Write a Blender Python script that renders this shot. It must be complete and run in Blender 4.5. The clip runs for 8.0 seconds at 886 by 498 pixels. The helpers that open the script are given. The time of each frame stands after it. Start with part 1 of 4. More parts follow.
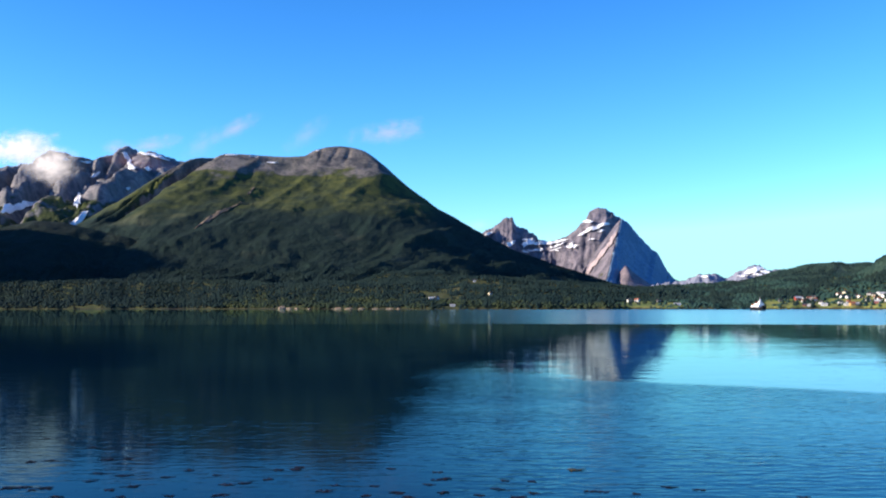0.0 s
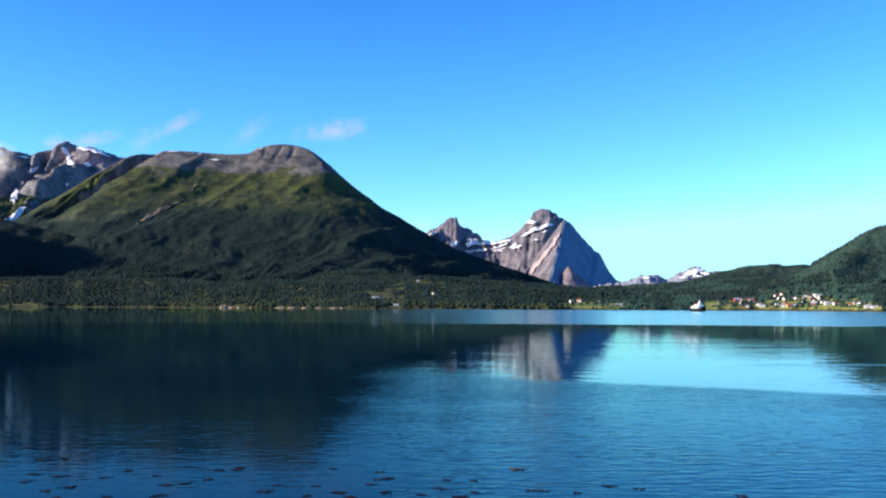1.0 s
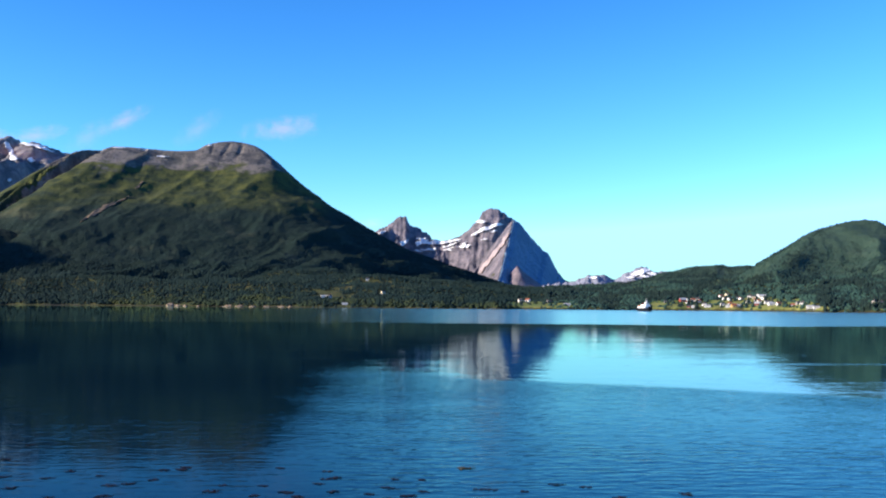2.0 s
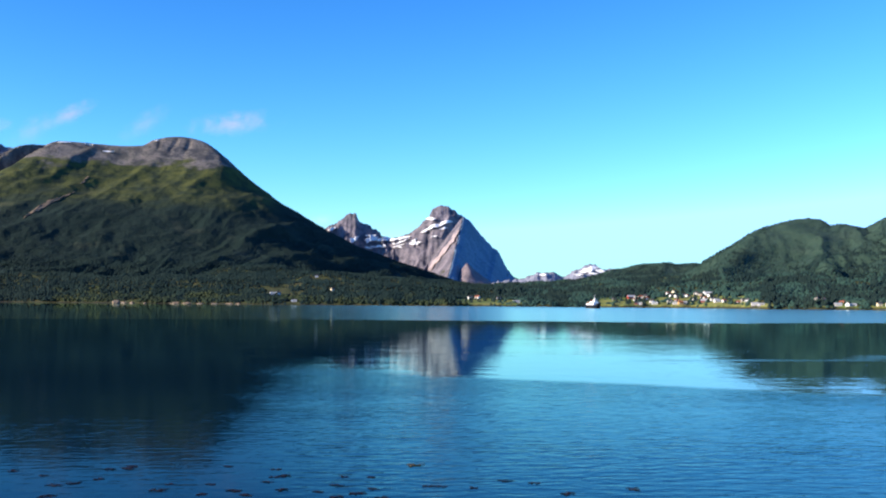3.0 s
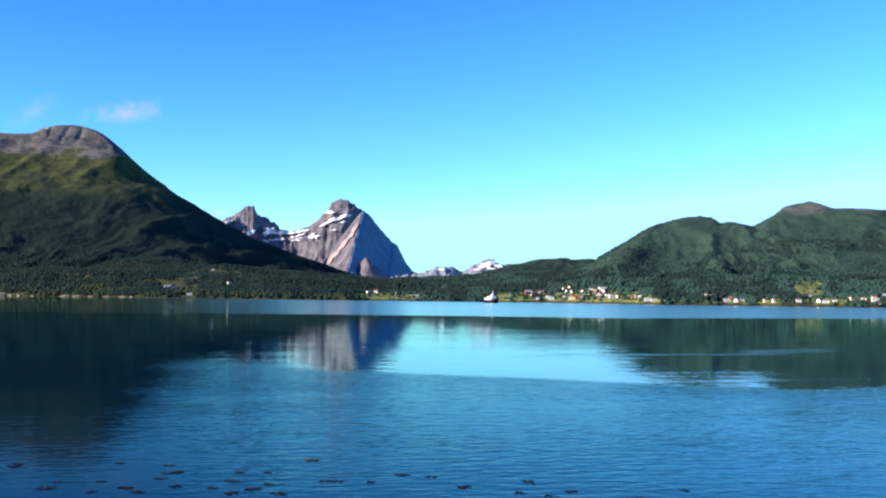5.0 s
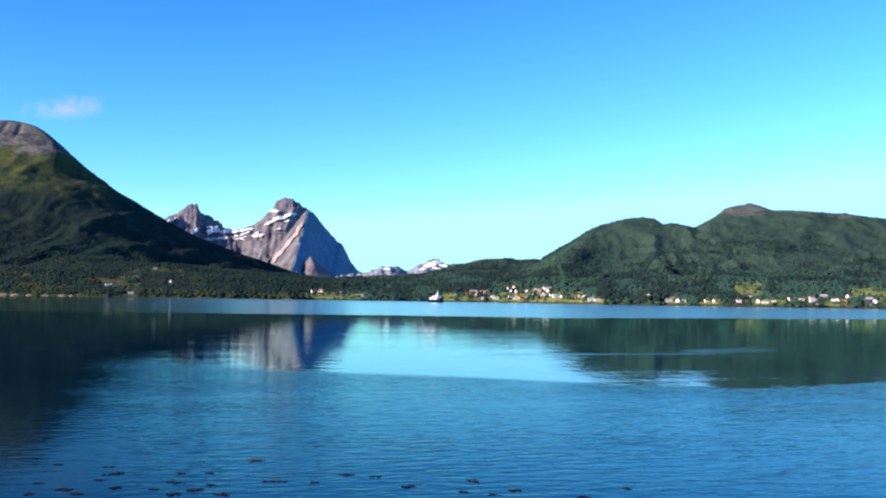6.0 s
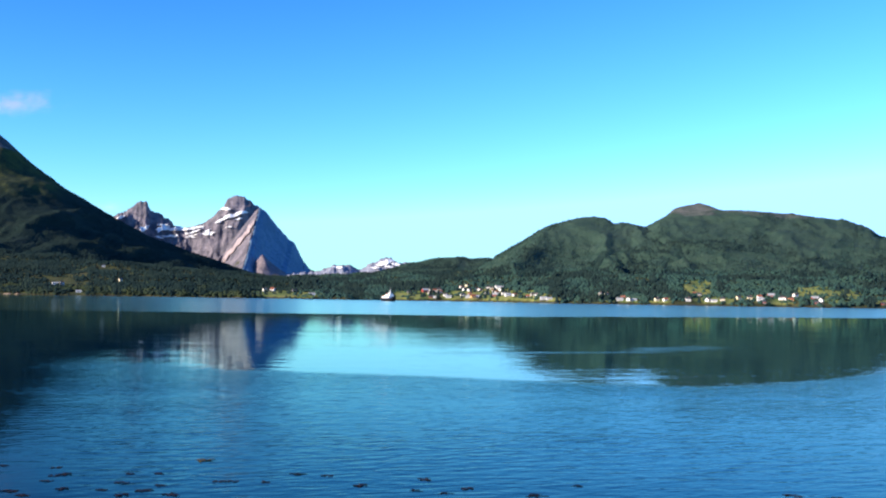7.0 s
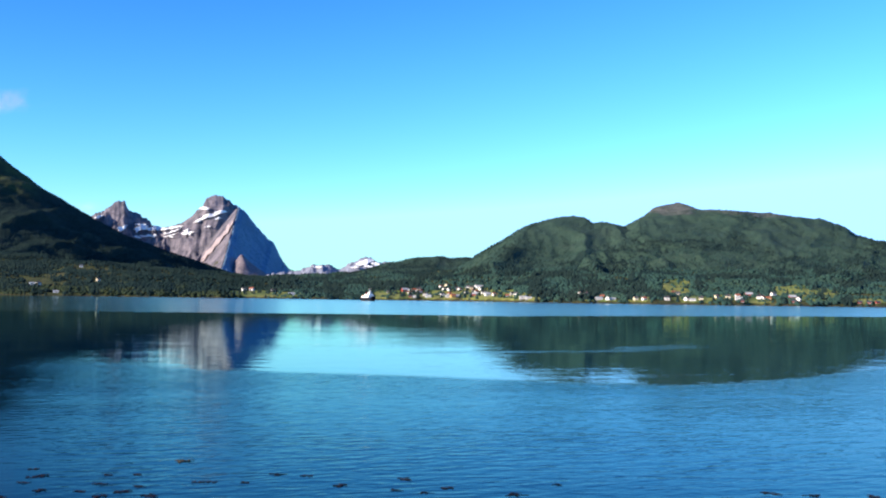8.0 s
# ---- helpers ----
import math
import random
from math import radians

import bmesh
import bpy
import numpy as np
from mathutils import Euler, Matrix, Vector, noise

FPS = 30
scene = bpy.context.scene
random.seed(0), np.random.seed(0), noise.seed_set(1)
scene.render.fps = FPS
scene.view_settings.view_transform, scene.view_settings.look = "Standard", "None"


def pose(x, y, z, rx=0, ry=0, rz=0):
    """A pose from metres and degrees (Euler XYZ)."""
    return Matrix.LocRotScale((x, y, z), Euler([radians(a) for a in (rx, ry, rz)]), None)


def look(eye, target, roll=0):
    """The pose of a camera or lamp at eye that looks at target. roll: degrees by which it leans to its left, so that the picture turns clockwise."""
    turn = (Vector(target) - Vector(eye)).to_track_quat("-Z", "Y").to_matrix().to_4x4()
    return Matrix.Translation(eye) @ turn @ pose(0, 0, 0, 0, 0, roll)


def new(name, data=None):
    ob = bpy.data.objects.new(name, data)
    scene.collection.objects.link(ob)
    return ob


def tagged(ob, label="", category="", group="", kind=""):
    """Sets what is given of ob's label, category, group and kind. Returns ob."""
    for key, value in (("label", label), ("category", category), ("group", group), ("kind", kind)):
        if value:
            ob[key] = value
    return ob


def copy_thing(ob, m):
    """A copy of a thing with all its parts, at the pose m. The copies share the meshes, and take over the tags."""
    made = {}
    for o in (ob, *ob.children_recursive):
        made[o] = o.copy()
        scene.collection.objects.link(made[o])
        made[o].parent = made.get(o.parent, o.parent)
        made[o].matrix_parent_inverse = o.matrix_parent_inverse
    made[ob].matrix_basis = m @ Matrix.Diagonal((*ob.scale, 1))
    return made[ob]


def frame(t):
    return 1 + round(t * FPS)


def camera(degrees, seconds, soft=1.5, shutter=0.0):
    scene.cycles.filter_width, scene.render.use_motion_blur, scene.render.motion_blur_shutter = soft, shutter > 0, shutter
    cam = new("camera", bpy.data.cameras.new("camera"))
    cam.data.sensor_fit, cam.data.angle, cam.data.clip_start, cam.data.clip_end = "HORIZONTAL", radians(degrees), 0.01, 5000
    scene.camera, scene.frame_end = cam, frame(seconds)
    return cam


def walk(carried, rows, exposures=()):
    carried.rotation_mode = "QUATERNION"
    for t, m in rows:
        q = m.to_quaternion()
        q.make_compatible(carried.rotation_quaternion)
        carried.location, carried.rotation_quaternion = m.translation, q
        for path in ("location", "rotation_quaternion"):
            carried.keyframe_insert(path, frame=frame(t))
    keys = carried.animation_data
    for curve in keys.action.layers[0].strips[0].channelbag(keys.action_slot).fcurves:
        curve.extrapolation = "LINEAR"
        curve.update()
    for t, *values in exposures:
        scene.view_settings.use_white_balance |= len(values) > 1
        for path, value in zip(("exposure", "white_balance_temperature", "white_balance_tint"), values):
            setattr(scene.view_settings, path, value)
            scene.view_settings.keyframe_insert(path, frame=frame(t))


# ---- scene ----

EYE = 5.0
cam = camera(44.52, 8.0, soft=2.1)
ROWS = [   # seconds, yaw, pitch, roll
    (0.0, 0.053, 3.003, 0.062), (0.5, -1.378, 2.974, -0.064), (1.0, -2.927, 2.989, -0.237), (1.5, -4.270, 2.989, -0.368),
    (3.0, -8.280, 2.821, -0.437), (3.5, -9.490, 2.711, -0.420), (4.0, -10.891, 2.620, -0.483), (4.5, -12.212, 2.577, -0.605),
    (6.0, -16.531, 2.591, -0.842), (6.5, -17.830, 2.572, -0.911), (7.0, -19.048, 2.557, -0.885), (7.5, -19.780, 2.543, -0.839),
    (8.0, -20.120, 2.545, -0.768),
]
walk(cam, [(t, pose(0, 0, EYE, 90 + pitch, roll, yaw)) for t, yaw, pitch, roll in ROWS], [(0.0, 1.0), (8.0, 1.0)])

# ---- sky and sun ----
SUN_BEARING, SUN_HEIGHT = -99.0, 18.0      # degrees from straight ahead, and above the horizon
world = bpy.data.worlds.new("sky")
scene.world = world
world.use_nodes = True
wt = world.node_tree
sky = wt.nodes.new("ShaderNodeTexSky")
sky.sky_type, sky.sun_disc = "NISHITA", False
sky.sun_elevation, sky.sun_rotation = radians(SUN_HEIGHT), radians(SUN_BEARING)
sky.air_density, sky.dust_density, sky.ozone_density, sky.altitude = 1.0, 0.15, 3.0, 0.0
wt.nodes["Background"].inputs["Strength"].default_value = 0.106
tint = wt.nodes.new("ShaderNodeVectorMath")      # the deep polarised blue of a clear northern sky
tint.operation = "MULTIPLY"
tint.inputs[1].default_value = (0.29, 0.44, 0.57)
depth = wt.nodes.new("ShaderNodeGamma")
depth.inputs["Gamma"].default_value = 1.6
wt.links.new(sky.outputs["Color"], depth.inputs["Color"])
haze = wt.nodes.new("ShaderNodeVectorMath")      # keeps the glare round the sun low, as in very clean air
haze.operation = "MINIMUM"
haze.inputs[1].default_value = (8.0, 12.5, 18.0)
wt.links.new(depth.outputs[0], haze.inputs[0])
wt.links.new(haze.outputs[0], tint.inputs[0])
split, join = wt.nodes.new("ShaderNodeSeparateXYZ"), wt.nodes.new("ShaderNodeCombineXYZ")
wt.links.new(tint.outputs[0], split.inputs[0])
for q, (gain, power) in enumerate(((0.87, 1.34), (0.93, 1.05), (1.0, 1.0))):      # red falls off faster than blue towards the zenith
    up, by = wt.nodes.new("ShaderNodeMath"), wt.nodes.new("ShaderNodeMath")
    up.operation, by.operation = "POWER", "MULTIPLY"
    up.inputs[1].default_value, by.inputs[1].default_value = power, gain
    wt.links.new(split.outputs[q], up.inputs[0])
    wt.links.new(up.outputs[0], by.inputs[0])
    wt.links.new(by.outputs[0], join.inputs[q])
wt.links.new(join.outputs[0], wt.nodes["Background"].inputs["Color"])
sun = new("sun", bpy.data.lights.new("sun", "SUN"))
sun.data.energy, sun.data.angle, sun.data.color = 5.0, radians(0.53), (1.0, 0.85, 0.69)
b, h = radians(SUN_BEARING), radians(SUN_HEIGHT)
sun.matrix_world = look((0, 0, 900), (-math.sin(b) * math.cos(h), -math.cos(b) * math.cos(h), 900 - math.sin(h)))


# ---- node helpers ----
def material(name, rough=0.9, spec=0.3):
    m = bpy.data.materials.new(name)
    m.use_nodes = True
    p = m.node_tree.nodes["Principled BSDF"]
    p.inputs["Roughness"].default_value = rough
    p.inputs["Specular IOR Level"].default_value = spec
    return m, m.node_tree, p


def put(nt, sock, val):
    if hasattr(val, "is_output"):
        nt.links.new(val, sock)
    elif val is not None:
        sock.default_value = val


def math_node(nt, op, a, b=None, c=None):
    n = nt.nodes.new("ShaderNodeMath")
    n.operation = op
    for k, v in enumerate((a, b, c)):
        put(nt, n.inputs[k], v)
    return n.outputs[0]


def ramp(nt, val, lo, hi, to_lo=0.0, to_hi=1.0):
    n = nt.nodes.new("ShaderNodeMapRange")
    n.interpolation_type = "SMOOTHSTEP"
    for k, v in enumerate((val, lo, hi, to_lo, to_hi)):
        put(nt, n.inputs[k], v)
    return n.outputs[0]


def mix(nt, fac, a, b):
    n = nt.nodes.new("ShaderNodeMix")
    n.data_type = "RGBA"
    put(nt, n.inputs[0], fac)
    put(nt, n.inputs[6], (*a, 1) if isinstance(a, tuple) else a)
    put(nt, n.inputs[7], (*b, 1) if isinstance(b, tuple) else b)
    return n.outputs[2]


def noise_node(nt, scale, detail=4, rough=0.6, stretch=(1, 1, 1), coords="Object", turn=0.0, distort=0.0):
    tc = nt.nodes.new("ShaderNodeTexCoord")
    mp = nt.nodes.new("ShaderNodeMapping")
    mp.inputs["Scale"].default_value = stretch
    mp.inputs["Rotation"].default_value = (0, 0, turn)
    n = nt.nodes.new("ShaderNodeTexNoise")
    nt.links.new(tc.outputs[coords], mp.inputs["Vector"])
    nt.links.new(mp.outputs[0], n.inputs["Vector"])
    n.inputs["Scale"].default_value, n.inputs["Detail"].default_value, n.inputs["Roughness"].default_value = scale, detail, rough
    n.inputs["Distortion"].default_value = distort
    return n.outputs[0]


def bump(nt, p, val, strength, dist):
    n = nt.nodes.new("ShaderNodeBump")
    n.inputs["Strength"].default_value, n.inputs["Distance"].default_value = strength, dist
    nt.links.new(val, n.inputs["Height"])
    nt.links.new(n.outputs[0], p.inputs["Normal"])


def paint(name, col, rough=0.6, dirt=0.25, scale=1.5):
    """Plain painted or coated surface with streaks and grime."""
    m, nt, p = material(name, rough)
    v = noise_node(nt, scale, 5, 0.65)
    put(nt, p.inputs["Base Color"], mix(nt, ramp(nt, v, 0.35, 0.75), col, tuple(c * (1 - dirt) for c in col)))
    bump(nt, p, v, 0.2, 0.02)
    return m


# ---- materials ----
def slope_material(name, rock, rock2, green, green2, line, band, steep=0.62, relief=4.5, scrub=None):
    """Mountain side: bare rock above the line and on steep faces, grass and scrub below, both mottled."""
    m, nt, p = material(name, 0.95, 0.15)
    rock, rock2, green, green2 = (tuple(0.74 * q for q in c) for c in (rock, rock2, green, green2))
    geo = nt.nodes.new("ShaderNodeNewGeometry")
    pos = nt.nodes.new("ShaderNodeSeparateXYZ")
    nor = nt.nodes.new("ShaderNodeSeparateXYZ")
    nt.links.new(geo.outputs["Position"], pos.inputs[0])
    nt.links.new(geo.outputs["Normal"], nor.inputs[0])
    big = noise_node(nt, 0.006, 6, 0.6)
    mid = noise_node(nt, 0.03, 6, 0.65)
    fine = noise_node(nt, 0.12, 4, 0.7)
    strata = noise_node(nt, 0.022, 6, 0.7, (1, 1, 0.4), distort=0.5)
    ground = mix(nt, ramp(nt, mid, 0.3, 0.75), green, green2)
    if scrub:                                                    # below this height the heath gives way to dark scrub and wood
        low = math_node(nt, "ADD", pos.outputs[2], math_node(nt, "MULTIPLY_ADD", big, 200.0, -100.0))
        ground = mix(nt, ramp(nt, low, scrub - 45, scrub + 35), green2, ground)
    ground = mix(nt, ramp(nt, fine, 0.5, 0.75, 0.0, 0.35), ground, tuple(c * 0.45 for c in green2))
    ground = mix(nt, ramp(nt, big, 0.58, 0.72, 0.0, 0.55), ground, tuple(0.5 * (a + c) for a, c in zip(rock2, green)))
    stone = mix(nt, ramp(nt, strata, 0.4, 0.6), rock, rock2)
    stone = mix(nt, ramp(nt, fine, 0.45, 0.7, 0.0, 0.7), stone, tuple(c * 0.5 for c in rock2))
    stone = mix(nt, ramp(nt, big, 0.5, 0.7, 0.0, 0.45), stone, tuple(0.6 * a + 0.4 * c for a, c in zip(rock, green)))
    hgt = math_node(nt, "ADD", pos.outputs[2], math_node(nt, "MULTIPLY_ADD", big, band * 6.0, -3.0 * band))
    hgt = math_node(nt, "ADD", hgt, math_node(nt, "MULTIPLY_ADD", mid, band * 3.0, -1.5 * band))
    bare = ramp(nt, hgt, line - band * 0.4, line + band * 0.4)
    cliff = ramp(nt, math_node(nt, "ADD", nor.outputs[2], math_node(nt, "MULTIPLY_ADD", mid, 0.2, -0.1)), steep, steep + 0.1, 1.0, 0.0)
    bare = math_node(nt, "MAXIMUM", bare, cliff)
    put(nt, p.inputs["Base Color"], mix(nt, bare, ground, stone))
    bump(nt, p, math_node(nt, "ADD", fine, math_node(nt, "MULTIPLY", strata, 1.5)), 0.6, relief)
    return m


ROCK_DOME = slope_material("dome_rock_and_heath", (0.27, 0.24, 0.215), (0.095, 0.095, 0.1), (0.112, 0.125, 0.034), (0.014, 0.034, 0.026), 384, 30, 0.5, scrub=268)
ROCK_DARK = slope_material("dark_mountain_rock", (0.33, 0.31, 0.32), (0.14, 0.147, 0.17), (0.08, 0.1, 0.034), (0.035, 0.055, 0.024), 350, 60, relief=8.0)
ROCK_PALE = slope_material("pale_alpine_rock", (0.29, 0.26, 0.3), (0.125, 0.12, 0.15), (0.08, 0.085, 0.04), (0.05, 0.06, 0.03), 60, 60)
# Buttress rock with the blue of haze and shade put into its colour.
HAZE_BLUE_ROCK = slope_material("haze_blue_rock", (0.215, 0.355, 0.5), (0.165, 0.285, 0.42), (0.1, 0.11, 0.1), (0.07, 0.08, 0.08), 60, 60, relief=2.0)
PINK_ROCK = slope_material("pinkish_granite", (0.33, 0.27, 0.285), (0.18, 0.16, 0.19), (0.12, 0.12, 0.06), (0.06, 0.07, 0.04), 60, 60)
ROCK_HILL = slope_material("wooded_hillside", (0.17, 0.175, 0.155), (0.07, 0.09, 0.07), (0.055, 0.1, 0.066), (0.034, 0.074, 0.058), 190, 12, 0.5)
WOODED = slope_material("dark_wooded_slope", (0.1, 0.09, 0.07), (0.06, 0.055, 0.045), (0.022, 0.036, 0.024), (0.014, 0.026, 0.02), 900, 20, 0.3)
# Pale blue of distant haze mixed into the rock colour.
ROCK_HAZED = slope_material("haze_tinted_far_rock", (0.36, 0.38, 0.46), (0.27, 0.3, 0.4), (0.16, 0.19, 0.26), (0.13, 0.16, 0.22), 40, 40)

GRASS, nt, p = material("meadow_and_forest_floor", 1.0, 0.1)
v1, v2, v3 = noise_node(nt, 0.012, 4), noise_node(nt, 0.08, 5, 0.65), noise_node(nt, 1.2, 4, 0.7)
c = mix(nt, ramp(nt, v1, 0.4, 0.6), (0.08, 0.085, 0.03), (0.05, 0.062, 0.022))
c = mix(nt, ramp(nt, v2, 0.45, 0.65, 0, 0.7), c, (0.1, 0.085, 0.04))
geo, pos = nt.nodes.new("ShaderNodeNewGeometry"), nt.nodes.new("ShaderNodeSeparateXYZ")
nt.links.new(geo.outputs["Position"], pos.inputs[0])
shore = ramp(nt, math_node(nt, "ADD", pos.outputs[2], math_node(nt, "MULTIPLY", v2, 1.5)), 1.6, 2.6, 1.0, 0.0)
c = mix(nt, math_node(nt, "MULTIPLY", shore, ramp(nt, v1, 0.45, 0.62, 0.35, 1.0)), c, (0.05, 0.044, 0.034))
c = mix(nt, ramp(nt, pos.outputs[2], -0.1, 0.5, 1.0, 0.0), c, (0.03, 0.028, 0.02))
put(nt, p.inputs["Base Color"], mix(nt, ramp(nt, v3, 0.4, 0.8, 0, 0.4), c, (0.04, 0.05, 0.015)))
bump(nt, p, math_node(nt, "ADD", v2, v3), 0.6, 0.6)

MEADOW, nt, p = material("hay_meadow", 1.0, 0.1)
v1, v2, v3 = noise_node(nt, 0.012, 4), noise_node(nt, 0.08, 5, 0.65), noise_node(nt, 1.2, 4, 0.7)
c = mix(nt, ramp(nt, v1, 0.42, 0.58), (0.21, 0.225, 0.06), (0.13, 0.18, 0.045))
c = mix(nt, ramp(nt, v2, 0.45, 0.65, 0, 0.7), c, (0.28, 0.245, 0.085))
put(nt, p.inputs["Base Color"], mix(nt, ramp(nt, v3, 0.4, 0.8, 0, 0.3), c, (0.07, 0.09, 0.025)))
bump(nt, p, math_node(nt, "ADD", v2, v3), 0.5, 0.4)

SCREE = paint("pinkish_scree", (0.4, 0.33, 0.335), 0.95, 0.3, 0.05)
SCAR = paint("bare_earth_and_gravel", (0.18, 0.135, 0.095), 0.95, 0.45, 0.06)
SNOW, nt, p = material("old_snow", 0.7, 0.3)
v = noise_node(nt, 0.15, 5, 0.7)
put(nt, p.inputs["Base Color"], mix(nt, ramp(nt, v, 0.4, 0.7), (0.86, 0.87, 0.9), (0.68, 0.68, 0.7)))
bump(nt, p, v, 0.5, 1.0)


def leaf_material(name, a, b, c):
    m, nt, p = material(name, 0.9, 0.15)
    a, b, c = (tuple(0.8 * q for q in k) for k in (a, b, c))
    geo = nt.nodes.new("ShaderNodeNewGeometry")
    stand = noise_node(nt, 0.011, 4, 0.6, (1, 1, 1))
    pick = math_node(nt, "MULTIPLY_ADD", geo.outputs["Random Per Island"], 0.22, math_node(nt, "MULTIPLY_ADD", stand, 2.2, -0.75))
    col = mix(nt, ramp(nt, pick, 0.1, 0.55), a, b)
    col = mix(nt, ramp(nt, pick, 0.55, 1.0), col, c)
    v = noise_node(nt, 0.9, 4, 0.7)
    put(nt, p.inputs["Base Color"], mix(nt, ramp(nt, v, 0.4, 0.7, 0.0, 0.5), col, tuple(x * 0.6 for x in a)))
    bump(nt, p, v, 0.5, 0.4)
    soft = nt.nodes.new("ShaderNodeVectorMath")        # many leaves at every angle: the crown shades softer than a solid
    soft.operation = "MULTIPLY_ADD"
    soft.inputs[1].default_value, soft.inputs[2].default_value = (0.27, 0.27, 0.27), (-0.1, -0.1, 0.5)
    nt.links.new(geo.outputs["Normal"], soft.inputs[0])
    unit = nt.nodes.new("ShaderNodeVectorMath")
    unit.operation = "NORMALIZE"
    nt.links.new(soft.outputs[0], unit.inputs[0])
    nt.links.new(unit.outputs[0], p.inputs["Normal"].links[0].from_node.inputs["Normal"])
    return m


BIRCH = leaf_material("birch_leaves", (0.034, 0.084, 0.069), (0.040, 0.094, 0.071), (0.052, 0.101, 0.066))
# Birch again with sunlight painted into the olive and shade into the deep green.
SUNLIT_BIRCH = leaf_material("sunlit_olive_birch_leaves", (0.016, 0.035, 0.026), (0.038, 0.058, 0.025), (0.08, 0.092, 0.027))
SHADED_BIRCH = leaf_material("shaded_birch_leaves", (0.007, 0.025, 0.024), (0.010, 0.030, 0.025), (0.019, 0.041, 0.025))
SPRUCE = leaf_material("spruce_needles", (0.011, 0.034, 0.034), (0.022, 0.046, 0.038), (0.031, 0.056, 0.039))

WATER, nt, p = material("fjord_water", 0.1, 0.5)
geo, pos = nt.nodes.new("ShaderNodeNewGeometry"), nt.nodes.new("ShaderNodeSeparateXYZ")
nt.links.new(geo.outputs["Position"], pos.inputs[0])
ln = nt.nodes.new("ShaderNodeVectorMath")
ln.operation = "LENGTH"
nt.links.new(geo.outputs["Position"], ln.inputs[0])
wander = noise_node(nt, 0.02, 3, 0.5)
away = math_node(nt, "ADD", ln.outputs["Value"], math_node(nt, "MULTIPLY_ADD", wander, 14.0, -7.0))
bend = math_node(nt, "MULTIPLY", math_node(nt, "MAXIMUM", math_node(nt, "SUBTRACT", pos.outputs[0], 120.0), 0.0), 0.75)
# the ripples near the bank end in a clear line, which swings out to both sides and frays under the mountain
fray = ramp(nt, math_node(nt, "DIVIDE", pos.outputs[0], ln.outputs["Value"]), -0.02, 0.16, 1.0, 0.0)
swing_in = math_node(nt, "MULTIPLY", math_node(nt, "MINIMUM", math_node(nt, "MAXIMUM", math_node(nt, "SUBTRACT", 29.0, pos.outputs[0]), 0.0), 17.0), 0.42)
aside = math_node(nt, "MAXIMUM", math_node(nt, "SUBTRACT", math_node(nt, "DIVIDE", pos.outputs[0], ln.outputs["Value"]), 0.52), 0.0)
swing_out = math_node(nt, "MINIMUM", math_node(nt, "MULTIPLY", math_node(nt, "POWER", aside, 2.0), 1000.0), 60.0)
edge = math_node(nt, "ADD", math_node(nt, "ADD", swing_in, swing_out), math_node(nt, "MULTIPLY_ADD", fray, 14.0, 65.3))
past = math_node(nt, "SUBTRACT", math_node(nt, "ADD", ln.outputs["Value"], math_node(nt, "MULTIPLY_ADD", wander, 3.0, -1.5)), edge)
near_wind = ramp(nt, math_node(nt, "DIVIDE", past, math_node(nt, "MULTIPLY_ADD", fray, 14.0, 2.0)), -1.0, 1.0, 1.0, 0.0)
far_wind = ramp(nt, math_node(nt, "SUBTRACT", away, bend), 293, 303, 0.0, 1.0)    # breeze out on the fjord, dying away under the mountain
near_zone, far_zone = near_wind, far_wind
# Wind factor by bearing; also dims the painted reflection colour to the left.
lee_and_dim = ramp(nt, math_node(nt, "DIVIDE", pos.outputs[0], ln.outputs["Value"]), -0.1, 0.2, 0.13, 0.8)
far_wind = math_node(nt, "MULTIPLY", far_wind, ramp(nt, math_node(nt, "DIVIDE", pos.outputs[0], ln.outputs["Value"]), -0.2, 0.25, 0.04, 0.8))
ripple = math_node(nt, "MULTIPLY", near_wind, ramp(nt, lee_and_dim, 0.13, 0.5, 0.14, 0.62))
near_wind = math_node(nt, "MULTIPLY", near_wind, lee_and_dim)
still = math_node(nt, "MULTIPLY", math_node(nt, "SUBTRACT", 1.0, math_node(nt, "MAXIMUM", near_zone, far_zone)), ramp(nt, ln.outputs["Value"], 110, 240, 1.0, 0.35))
tex = noise_node(nt, 0.5, 4, 0.6, (0.3, 1.6, 1))


def streak(x0, x1, y0, slope, half):
    """A narrow catspaw of wind on the calm water."""
    mid = math_node(nt, "MULTIPLY_ADD", math_node(nt, "SUBTRACT", pos.outputs[0], x0), slope, y0)
    off = math_node(nt, "ABSOLUTE", math_node(nt, "SUBTRACT", pos.outputs[1], mid))
    body = ramp(nt, math_node(nt, "ADD", off, math_node(nt, "MULTIPLY_ADD", tex, half * 1.6, -0.8 * half)), half * 0.5, half, 1.0, 0.0)
    return math_node(nt, "MULTIPLY", body, math_node(nt, "MULTIPLY", ramp(nt, pos.outputs[0], x0, x0 + 12), ramp(nt, pos.outputs[0], x1 - 10, x1, 1.0, 0.0)))


paws = math_node(nt, "MAXIMUM", math_node(nt, "MAXIMUM", streak(26, 62, 91.5, 0.06, 2.2), streak(46, 74, 90.5, 0.6, 5.0)), streak(18, 48, 52.3, -0.27, 0.7))
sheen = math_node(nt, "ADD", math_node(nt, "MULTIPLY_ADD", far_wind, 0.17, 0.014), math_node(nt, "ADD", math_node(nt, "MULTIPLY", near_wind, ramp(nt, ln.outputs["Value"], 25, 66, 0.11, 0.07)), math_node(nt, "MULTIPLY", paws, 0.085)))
w1 = noise_node(nt, 1.15, 1.5, 0.5, (0.75, 1.8, 1), "Object", 0.22, 0.5)
